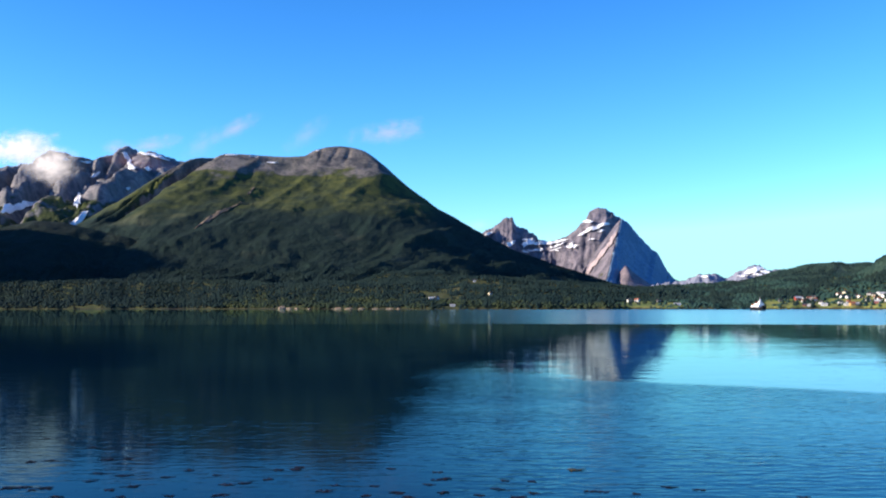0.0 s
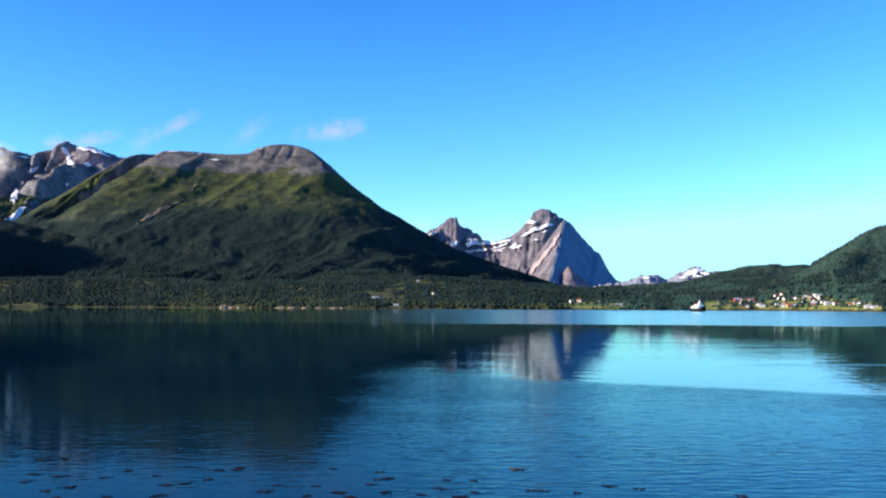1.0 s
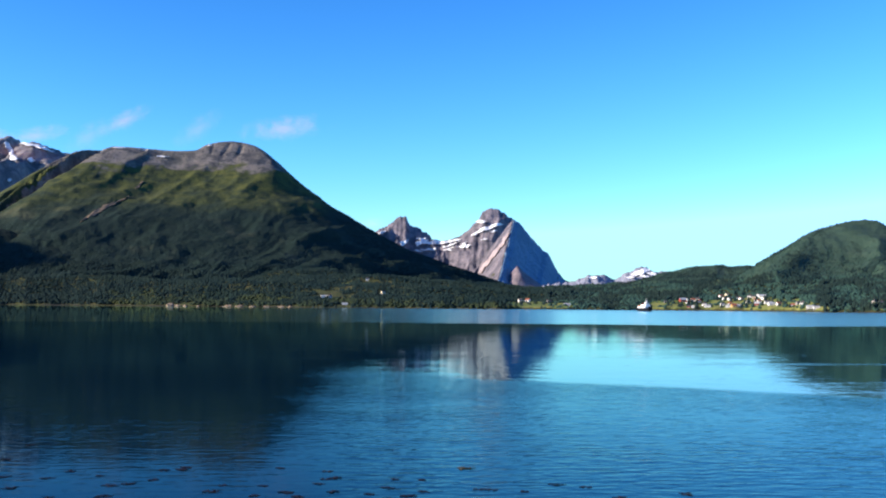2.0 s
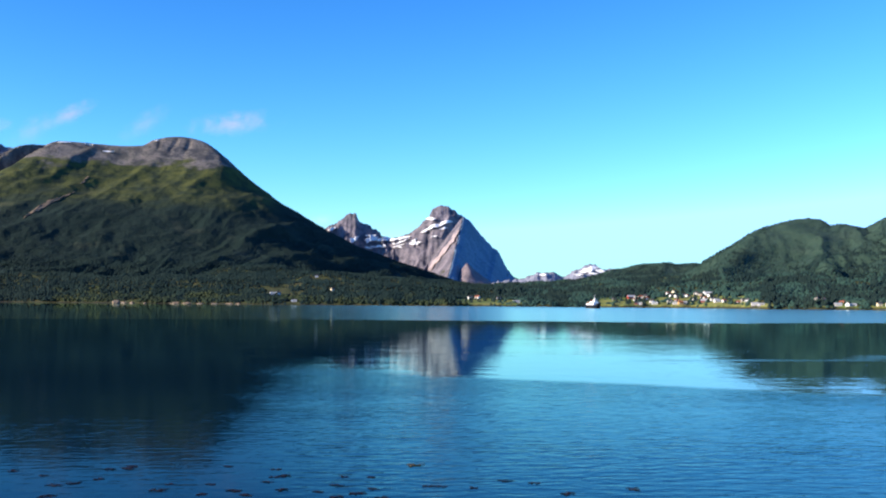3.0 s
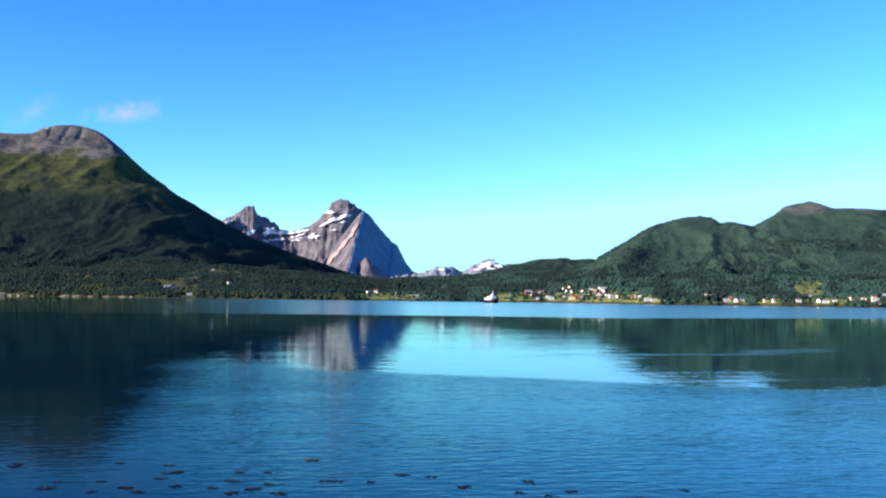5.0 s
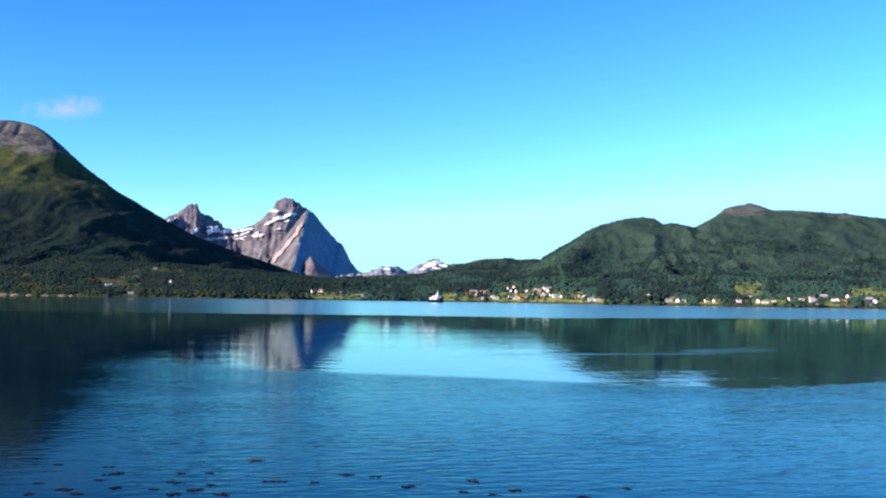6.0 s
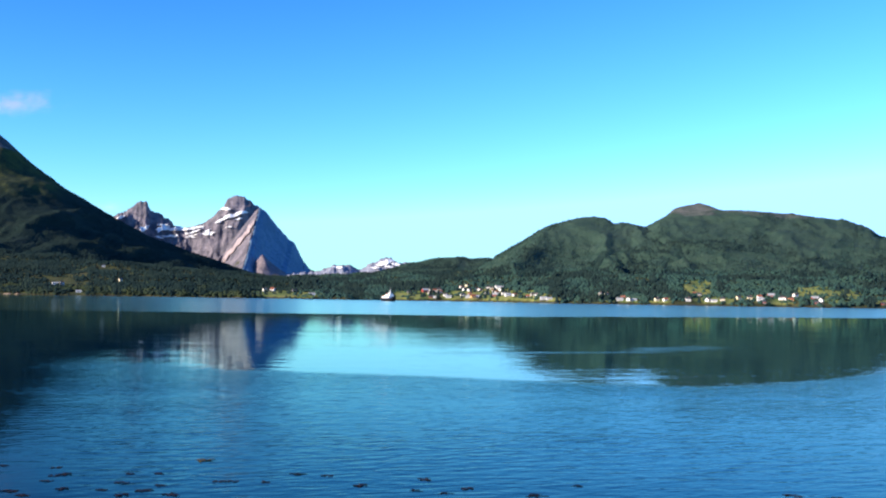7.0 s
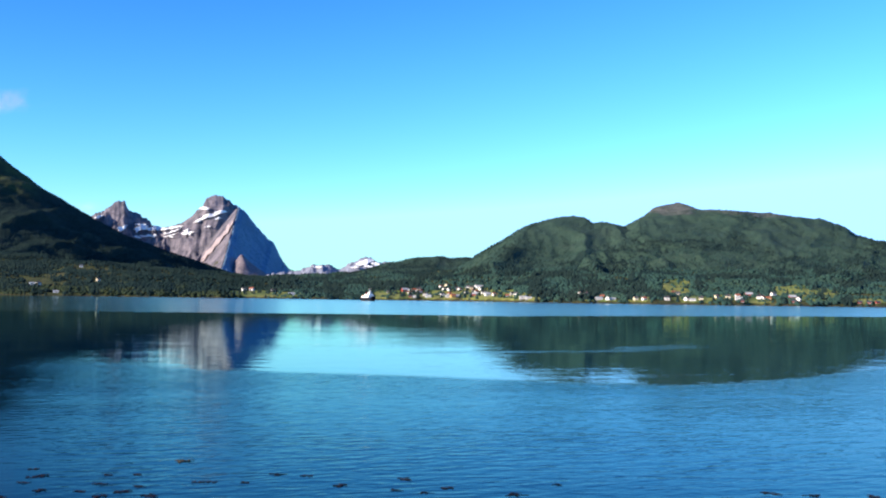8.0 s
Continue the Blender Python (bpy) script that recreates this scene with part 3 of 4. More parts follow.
# ---- woods ----
def crown_shapes(kind, rng, count):
    shapes = []
    for _ in range(count):
        bm = bmesh.new()
        if kind.startswith("birch"):
            if kind == "birch_far":
                ring = [bm.verts.new((0.42 * rng.uniform(0.75, 1.2) * math.cos(q * math.tau / 4), 0.42 * rng.uniform(0.75, 1.2) * math.sin(q * math.tau / 4), 0.4 + rng.uniform(-0.08, 0.08))) for q in range(4)]
                top, low = bm.verts.new((rng.uniform(-0.1, 0.1), rng.uniform(-0.1, 0.1), rng.uniform(0.75, 0.95))), bm.verts.new((0, 0, 0))
                for q in range(4):
                    bm.faces.new((ring[q], ring[(q + 1) % 4], top))
                    bm.faces.new((ring[(q + 1) % 4], ring[q], low))
            for k in range(2 if kind == "birch" else 0):
                part_bm = bmesh.ops.create_icosphere(bm, subdivisions=1, radius=0.5)
                off = Vector((rng.uniform(-0.18, 0.18), rng.uniform(-0.18, 0.18), 0.36 + 0.3 * k if kind == "birch" else 0.42))
                for v in part_bm["verts"]:
                    v.co = Vector((v.co.x * (0.8 - 0.2 * k), v.co.y * (0.8 - 0.2 * k), v.co.z * (0.75 if kind == "birch" else 0.85))) * rng.uniform(0.75, 1.2) + off
        else:
            for k in range(2):
                top, low, rad = 1.0 - 0.26 * k, 0.5 - 0.4 * k, 0.2 + 0.12 * k
                ring = [bm.verts.new((rad * rng.uniform(0.7, 1.25) * math.cos(q * math.tau / 6 + k), rad * rng.uniform(0.7, 1.25) * math.sin(q * math.tau / 6 + k), low + rng.uniform(-0.04, 0.04))) for q in range(6)]
                tip = bm.verts.new((0, 0, top))
                for q in range(6):
                    bm.faces.new((ring[q], ring[(q + 1) % 6], tip))
        bm.verts.index_update()
        shapes.append((np.array([v.co[:] for v in bm.verts]), np.array([[v.index for v in f.verts] for f in bm.faces])))
        bm.free()
    return shapes


def woods(kind, mat, az, r, size, label, seed):
    rng = random.Random(seed)
    shapes = crown_shapes(kind, rng, 7)
    pick = np.random.RandomState(seed).randint(0, len(shapes), len(az))
    turn = np.random.RandomState(seed + 1).uniform(0, math.tau, len(az))
    wide = np.random.RandomState(seed + 2).uniform(0.8, 1.25, len(az)) * (1.35 if kind.startswith("birch") else 1.15)
    foot = polar(az, r, land_at(az, r) - 0.4)
    vs, fs, base = [], [], 0
    for k, (sv, sf) in enumerate(shapes):
        m = pick == k
        n = int(m.sum())
        c, s = np.cos(turn[m])[:, None], np.sin(turn[m])[:, None]
        hh = size[m][:, None]
        x = (sv[:, 0] * c - sv[:, 1] * s) * hh * wide[m][:, None]
        y = (sv[:, 0] * s + sv[:, 1] * c) * hh * wide[m][:, None]
        z = sv[:, 2] * hh * (0.8 if kind.startswith("birch") else 1.0)
        vs.append((np.stack([x, y, z], -1) + foot[m][:, None, :]).reshape(-1, 3))
        fs.append((sf[None] + (base + np.arange(n) * len(sv))[:, None, None]).reshape(-1, 3))
        base += n * len(sv)
    ob = mesh_object("forest", np.concatenate(vs), np.concatenate(fs), mat, True)
    return tagged(ob, label, "forest", kind="stuff")


FIELDS = [(10.9, 1542, 1.9, 72), (17.2, 1540, 1.2, 70), (20.6, 1550, 1.9, 75), (22.6, 1480, 1.5, 70), (23.5, 1390, 1.2, 40), (32.3, 1430, 0.8, 75), (33.2, 1300, 1.3, 35), (35.5, 1320, 1.4, 40),
          (38.6, 1440, 1.7, 70), (38.9, 1330, 0.9, 25), (41.5, 1370, 1.2, 25), (0.5, 1925, 0.35, 16), (28.5, 1290, 0.9, 20), (30.4, 1285, 0.6, 20), (25.0, 1330, 0.7, 20)]


def open_field(az, r):
    k = np.zeros(len(az))
    side = az * math.pi / 180
    for sites in SITES.values():                     # trees cleared round each house and 32 m towards the camera, to show it
        for b0, r0, _ in sites:
            across = np.abs(side - radians(b0)) * r0
            k = np.maximum(k, 1.0 * ((across < 9) & (r > r0 - 32) & (r < r0 + 9)))
    wob = 0.35 * fbm(az * 2.0, r / 40, 3, 77)
    for b0, r0, wa, wr in FIELDS:
        k = np.maximum(k, 1.0 + wob - ((az - b0) / wa) ** 2 - ((r - r0) / wr) ** 2)
    return k > 0


for b0, r0, wa, wr in FIELDS:
    A, R = np.meshgrid(np.linspace(b0 - 1.25 * wa, b0 + 1.25 * wa, 90), np.linspace(r0 - 1.25 * wr, r0 + 1.25 * wr, 40), indexing="ij")
    inside = (1.0 + 0.35 * fbm(A * 2.0, R / 40, 3, 77) - ((A - b0) / wa) ** 2 - ((R - r0) / wr) ** 2 > 0) & (R > shore_at(A) + 9)
    faces = grid_faces(*A.shape, inside)
    used, faces = np.unique(faces, return_inverse=True)
    tagged(mesh_object("meadow", polar(A, R, land_at(A, R) + 0.5).reshape(-1, 3)[used], faces.reshape(-1, 4), MEADOW), "yellow-green hay meadow between the woods", "meadow", kind="structure")

rs = np.random.RandomState(5)
N = 245000
fa, fr = rs.uniform(-25, 45, N), np.sqrt(rs.uniform(1240 ** 2, 3250 ** 2, N))
fz = land_at(fa, fr)
clump = fbm(fa * fr / 5000, fr / 90, 4, 55)
ok = (fr > shore_at(fa) + 2.5) & ~(open_field(fa, fr) & (rs.uniform(0, 1, N) < 0.88))
# Tree line raised over the dome's right flank, as trees darken its shaded side.
tree_line = 226 + 60 * fbm(fa / 2.5, fr / 300, 4, 66) - 76 * (fa > 15) + 130 * smooth(fa, -5, -2) * (fa < 12)
high = fz > tree_line + rs.uniform(-35, 20, N)
ok &= ~high | ((rs.uniform(0, 1, N) < 0.45) & (fz < tree_line + 60))
ok &= clump > -0.95 + 0.25 * rs.uniform(-1, 1, N)
dz = land_at(fa, fr + 12) - fz
ok &= dz > -2.5
fa, fr, fz, clump, high = fa[ok], fr[ok], fz[ok], clump[ok], high[ok]
# More spruce left of the village darkens slopes that get less sun.
dark = rs.uniform(0, 1, len(fa)) < np.clip(0.14 + 0.6 * smooth(-fa, -12, -4) * (0.3 + 0.7 * smooth(fr, 1750, 1950)) * (0.2 + 0.8 * smooth(fa, -13, -8)) + 1.0 * fbm(fa / 1.2, fr / 120, 4, 88), 0.04, 0.92)
dark |= (fa < 0) & (fz > 70) & (fbm(fa / 1.6, fr / 160, 4, 91) + 0.3 * rs.uniform(-1, 1, len(fa)) > 0.15)
dark &= ~high & ~((fa > -11.5) & (fa < 2) & (fr < shore_at(fa) + 110) & (rs.uniform(0, 1, len(fa)) < 0.75))
size = rs.uniform(3.0, 5.6, len(fa)) * np.clip(1.15 - fz / 420, 0.5, 1.1) * np.where(high, 0.5, 1.0) * np.where((fa > 15) & (fz > 55), 0.62, 1.0) * np.where((fa < 6) & (fz > 85), 0.7, 1.0)
near = ~dark & (fr < np.maximum(1640, shore_at(fa) + 170))
back = ~dark & ~near
west = fa < 11.0
fringe = west & near & (fa > -11.5) & (fr < shore_at(fa) + 85 + 90 * fbm(fa * 1.7, fr / 60, 3, 95))
woods("birch", SUNLIT_BIRCH, fa[fringe], fr[fringe], size[fringe], "birches along the shore below the round mountain, in a sunlit olive colour", 3)
woods("birch", SHADED_BIRCH, fa[near & west & ~fringe], fr[near & west & ~fringe], size[near & west & ~fringe], "birch woods above the shore, in a shaded deep green colour", 8)
woods("birch", BIRCH, fa[near & ~west], fr[near & ~west], size[near & ~west], "green birch woods round the shore village", 5)
woods("birch_far", SHADED_BIRCH, fa[back & west], fr[back & west], size[back & west], "birch woods covering the round mountain's foot, in a shaded deep green colour", 6)
woods("birch_far", BIRCH, fa[back & ~west], fr[back & ~west], size[back & ~west], "green birch woods covering the wooded hills", 7)
woods("spruce", SPRUCE, fa[dark], fr[dark], size[dark] * np.where(fa[dark] < 11, 1.15, 1.5), "dark spruce woods among the birches on the slopes", 4)


# ---- small helpers for things ----
def part(name, bm, mat, parent, label=""):
    me = bpy.data.meshes.new(name)
    bm.normal_update()
    bm.to_mesh(me)
    bm.free()
    me.materials.append(mat)
    ob = new(name, me)
    ob.parent = parent
    return tagged(ob, label)


def box(bm, x0, x1, y0, y1, z0, z1, taper=0.0):
    vs = [bm.verts.new((x, y, z)) for x, y, z in ((x0, y0, z0), (x1, y0, z0), (x1, y1, z0), (x0, y1, z0),
                                                  (x0 + taper, y0 + taper, z1), (x1 - taper, y0 + taper, z1), (x1 - taper, y1 - taper, z1), (x0 + taper, y1 - taper, z1))]
    for f in ((3, 2, 1, 0), (4, 5, 6, 7), (0, 1, 5, 4), (1, 2, 6, 5), (2, 3, 7, 6), (3, 0, 4, 7)):
        bm.faces.new([vs[k] for k in f])
    return vs


def boxed(*args, **kw):
    bm = bmesh.new()
    box(bm, *args, **kw)
    return bm


def at(az, r, dz=0.0):
    q = polar(np.array([az]), np.array([float(r)]), land_at(np.array([az]), np.array([float(r)])) + dz)[0]
    return float(q[0]), float(q[1]), float(q[2])


# ---- snow ----
def snow_patch(mt, spine, label, seed, name="snow_patch", mat=SNOW, ahead=13.0, lift=3.5):
    """Old snow along a spine of (bearing, height, half its width in metres up the slope), floated off a mountain side
    towards the camera.
    """
    n, m = 26, 9
    t = np.linspace(0, len(spine) - 1, n)
    k = np.arange(len(spine))
    b = np.interp(t, k, [q[0] for q in spine])
    hh = np.interp(t, k, [q[1] for q in spine])
    w = np.interp(t, k, [q[2] for q in spine]) * np.clip(np.minimum(t - t[0], t[-1] - t) * 3.0 + 0.12, 0.12, 1)
    across = np.linspace(-1, 1, m)
    A = b[:, None] + 0.05 * fbm(t[:, None] * 2.3, across[None] * 2, 3, seed + 1)
    w = w * (1.4 if mt in (MASSIF, HORN, FAR_RANGE) else 1.0)
    edge = 1 + 0.55 * fbm(t[:, None] * 3.1 + seed, np.sign(across)[None] * 2.0, 4, seed)
    H = hh[:, None] + w[:, None] * across[None] * edge
    rr = np.linspace(mt.far - mt.reach * 1.3, mt.far + 10, 420)
    V = np.zeros((n, m, 3))
    for i in range(n):
        for j in range(m):
            z = mt.height(np.full(len(rr), A[i, j]), rr)
            z = np.maximum.accumulate(z)
            q = float(np.interp(H[i, j], z, rr))
            V[i, j] = polar(A[i, j], q - ahead, min(H[i, j], z[-1]) + lift)
    ob = mesh_object(name, V.reshape(-1, 3), grid_faces(n, m), mat)
    sol = ob.modifiers.new("depth", "SOLIDIFY")
    sol.thickness = 1.2
    return tagged(ob, label, name.split("_")[0], name.split("_")[0] + " patches on the mountains")


GULLY_SNOW, LEDGE_SNOW = "white old snow lying in a dark rock gully", "white old snow on a grey rock ledge"
for k, spine in enumerate((
        [(-16.62, 588, 5), (-16.4, 562, 13), (-16.2, 548, 10), (-16.35, 522, 8), (-16.0, 500, 11)], [(-15.5, 507, 6), (-15.2, 502, 4)], [(-15.9, 592, 4), (-14.9, 572, 6), (-14.3, 555, 4)],
        [(-19.65, 553, 3), (-19.2, 550, 3)], [(-18.65, 552, 4), (-18.15, 550, 4)], [(-18.95, 338, 22), (-18.68, 362, 18), (-18.6, 376, 8)], [(-19.2, 247, 4), (-18.7, 275, 9), (-18.25, 306, 4)],
        [(-22.3, 302, 10), (-21.8, 324, 12), (-21.2, 345, 6), (-20.6, 362, 5)], [(-18.15, 465, 6), (-17.72, 500, 4)], [(-16.4, 408, 3), (-16.25, 415, 3)])):
    snow_patch(MASSIF, spine, GULLY_SNOW, 100 + k)
for k, spine in enumerate(([(-11.5, 448, 1.2), (-10.9, 449, 1.5)], [(-10.2, 447, 1.2), (-9.8, 446, 1.2)], [(-9.3, 424, 1.6), (-8.8, 424, 2)], [(-6.75, 470, 1.2), (-6.6, 473, 1.2)])):
    snow_patch(DOME, spine, "thin strip of old snow below the plateau edge", 130 + k, ahead=6.0, lift=1.5)
for k, spine in enumerate(([(2.2, 300, 4), (2.6, 314, 5)], [(3.3, 258, 4), (3.65, 260, 8), (3.78, 276, 4)], [(4.15, 258, 9), (4.55, 268, 6), (5.2, 262, 6)], [(4.95, 272, 5), (5.6, 270, 6)], [(4.2, 280, 3), (4.7, 284, 3)])):
    snow_patch(HORN, spine, LEDGE_SNOW, 150 + k)
for k, spine in enumerate(([(7.33, 358, 5), (7.85, 350, 7)], [(7.1, 292, 5), (7.6, 312, 8), (8.2, 332, 8), (8.75, 340, 4)], [(6.35, 245, 5), (7.1, 250, 7)], [(8.1, 306, 3), (8.45, 312, 4)], [(7.65, 272, 3), (7.95, 274, 3)],
                           [(5.3, 264, 4), (6.1, 272, 5), (6.5, 280, 3)], [(5.75, 244, 3), (6.45, 270, 4)], [(5.6, 230, 3), (6.2, 244, 3)])):
    snow_patch(PEAK, spine, LEDGE_SNOW, 170 + k)
for k, spine in enumerate(([(15.5, 112, 4), (16.0, 126, 6), (16.45, 128, 4)], [(16.3, 118, 4), (16.8, 112, 3)], [(15.2, 104, 3), (15.7, 102, 3)], [(15.9, 108, 3), (16.4, 104, 2)], [(13.2, 103, 2), (13.8, 100, 2)])):
    snow_patch(FAR_RANGE, spine, "pale snowfield on a distant mountain range", 190 + k)

snow_patch(SLAB, [(7.5, 130, 16), (7.95, 172, 17), (8.4, 215, 16), (8.8, 256, 12), (9.08, 292, 6)], "pale pinkish scree ramp running up the rock slab", 230, "scree_ramp", SCREE)
for k, spine in enumerate(([(-10.35, 306, 4), (-10.15, 318, 7), (-10.0, 332, 4)], [(-13.0, 192, 1), (-12.7, 206, 4), (-12.3, 222, 6), (-11.9, 238, 6), (-11.5, 250, 4), (-11.2, 259, 2.5), (-10.9, 268, 2), (-10.65, 277, 1.5)])):
    snow_patch(DOME, spine, "bare pinkish scree scar in the green heath", 240 + k, "scree_scar", SCAR, 2.0, 0.7)
rng = random.Random(31)
for k in range(16):
    b0, h0 = rng.uniform(4.1, 6.9), rng.uniform(222, 276)
    lean = rng.uniform(-6, 10)
    snow_patch(PEAK if b0 > 5.3 else HORN, [(b0, h0, rng.uniform(1.5, 3.5)), (b0 + rng.uniform(0.12, 0.34), h0 + lean, rng.uniform(1.5, 3.5))], LEDGE_SNOW, 210 + k)

# ---- clouds ----
def cloud_material(name, thick, lo, hi, col=(0.95, 0.6, 0.72)):
    m = bpy.data.materials.new(name)
    m.use_nodes = True
    nt = m.node_tree
    nt.nodes.remove(nt.nodes["Principled BSDF"])
    tc, sub, ln = nt.nodes.new("ShaderNodeTexCoord"), nt.nodes.new("ShaderNodeVectorMath"), nt.nodes.new("ShaderNodeVectorMath")
    sub.operation, ln.operation = "MULTIPLY_ADD", "LENGTH"
    sub.inputs[1].default_value, sub.inputs[2].default_value = (2, 0, 2), (-1, 0, -1)
    nt.links.new(tc.outputs["Generated"], sub.inputs[0])
    nt.links.new(sub.outputs[0], ln.inputs[0])
    puff = noise_node(nt, 0.011, 4, 0.5, (0.8, 1, 1.3), distort=0.3)
    torn = noise_node(nt, 0.009, 5, 0.6, (0.8, 1, 1.5))
    edge = math_node(nt, "ADD", ln.outputs["Value"], math_node(nt, "MULTIPLY_ADD", torn, 1.3, -0.55))
    soft = math_node(nt, "MULTIPLY", ramp(nt, edge, 0.15, 0.9, 1.0, 0.0), ramp(nt, ln.outputs["Value"], 0.6, 0.98, 1.0, 0.0))
    alpha = math_node(nt, "MINIMUM", math_node(nt, "MULTIPLY", math_node(nt, "MULTIPLY", soft, ramp(nt, puff, lo, hi)), thick), 1.0)
    dif, tra, tsp = nt.nodes.new("ShaderNodeBsdfDiffuse"), nt.nodes.new("ShaderNodeBsdfTranslucent"), nt.nodes.new("ShaderNodeBsdfTransparent")
    dif.inputs[0].default_value = tra.inputs[0].default_value = (*col, 1)
    m1, m2 = nt.nodes.new("ShaderNodeMixShader"), nt.nodes.new("ShaderNodeMixShader")
    m1.inputs[0].default_value = 0.5
    sunward = nt.nodes.new("ShaderNodeCombineXYZ")          # droplets scatter the same way all round, so shade as if turned to the sun
    for q, c in enumerate((math.sin(b) * math.cos(h), math.cos(b) * math.cos(h), math.sin(h))):
        sunward.inputs[q].default_value = c
    nt.links.new(sunward.outputs[0], dif.inputs["Normal"])
    flip = nt.nodes.new("ShaderNodeVectorMath")
    flip.operation = "SCALE"
    flip.inputs["Scale"].default_value = -1.0
    nt.links.new(sunward.outputs[0], flip.inputs[0])
    nt.links.new(flip.outputs[0], tra.inputs["Normal"])
    nt.links.new(dif.outputs[0], m1.inputs[1])
    nt.links.new(tra.outputs[0], m1.inputs[2])
    nt.links.new(alpha, m2.inputs[0])
    nt.links.new(tsp.outputs[0], m2.inputs[1])
    nt.links.new(m1.outputs[0], m2.inputs[2])
    nt.links.new(m2.outputs[0], nt.nodes["Material Output"].inputs["Surface"])
    return m


CLOUD_THICK, CLOUD_THIN, CLOUD_VEIL = cloud_material("thick_cloud", 1.1, 0.22, 0.55, (0.95, 0.93, 0.93)), cloud_material("thin_cloud", 0.26, 0.3, 0.65), cloud_material("veil_cloud", 0.12, 0.3, 0.65)


def cloud(az, el, dist, wide, high, mat, label, seed, tilt=0.0):
    bm = bmesh.new()
    bmesh.ops.create_icosphere(bm, subdivisions=4, radius=1.0)
    for v in bm.verts:
        v.co = Vector((v.co.x * wide * 0.65, v.co.y * high * 0.12, v.co.z * high / 2))
    bmesh.ops.delete(bm, geom=[v for v in bm.verts if v.co.y > 1e-4], context="VERTS")     # front half only: a thin bowed open sheet that cannot shade itself
    for f in bm.faces:
        f.smooth = True
    ob = part("cloud", bm, mat, None)
    q = polar(np.array([az]), np.array([float(dist)]), np.array([EYE + dist * math.tan(radians(el))]))[0]
    # Faces the camera, then turned 40 degrees sunward so the sheet is lit.
    ob.matrix_world = pose(float(q[0]), float(q[1]), float(q[2]), 0, tilt, -az - 40)
    return tagged(ob, label, "cloud", "small clouds over the mountains")


WISP = "thin pinkish-white wisp of cloud in a clear sky"
cloud(-21.3, 7.7, 4750, 480, 230, CLOUD_THICK, "bright white puffy cloud behind the massif ridge", 1)
cloud(-19.85, 6.95, 3700, 260, 190, CLOUD_THICK, "soft white cloud hanging before the massif", 2)
cloud(-15.2, 8.2, 4750, 440, 115, CLOUD_THIN, "white cloud bank resting on the massif ridge", 3, -6)
cloud(-16.9, 8.0, 4750, 170, 110, CLOUD_THIN, "white cloud bank resting on the massif ridge", 4)
cloud(-12.6, 8.3, 4800, 280, 170, CLOUD_VEIL, WISP, 5, -25)
cloud(-10.9, 9.2, 4800, 340, 125, CLOUD_THIN, WISP, 6, -18)
cloud(-7.2, 8.95, 4800, 340, 160, CLOUD_VEIL, WISP, 7, -25)
cloud(-2.8, 9.15, 4800, 560, 165, CLOUD_THIN, WISP, 8)
cloud(1.9, 4.3, 4900, 180, 75, CLOUD_VEIL, WISP, 9)
cloud(-15.8, 7.35, 3850, 360, 85, CLOUD_VEIL, "thin veil of mist across the massif face", 10, 8)

# ---- houses ----
WHITE, CREAM, OCHRE, RED, GREY = (paint("white_boards", (0.8, 0.78, 0.74)), paint("cream_boards", (0.72, 0.62, 0.42)), paint("ochre_boards", (0.6, 0.36, 0.1)),
                                  paint("red_boards", (0.3, 0.045, 0.03)), paint("grey_boards", (0.3, 0.28, 0.26)))
SLATE, TILE, TIN = paint("slate_roof", (0.07, 0.07, 0.08), 0.7, 0.4), paint("red_tile_roof", (0.32, 0.1, 0.06), 0.8, 0.4), paint("grey_metal_roof", (0.42, 0.42, 0.43), 0.5, 0.3)
DARK_GLASS, FRAME, BRICK = paint("window_glass", (0.03, 0.035, 0.045), 0.08, 0.1), paint("window_trim", (0.78, 0.78, 0.76)), paint("chimney_brick", (0.3, 0.16, 0.12))
STONE = paint("foundation_stone", (0.26, 0.25, 0.24), 0.9, 0.4)


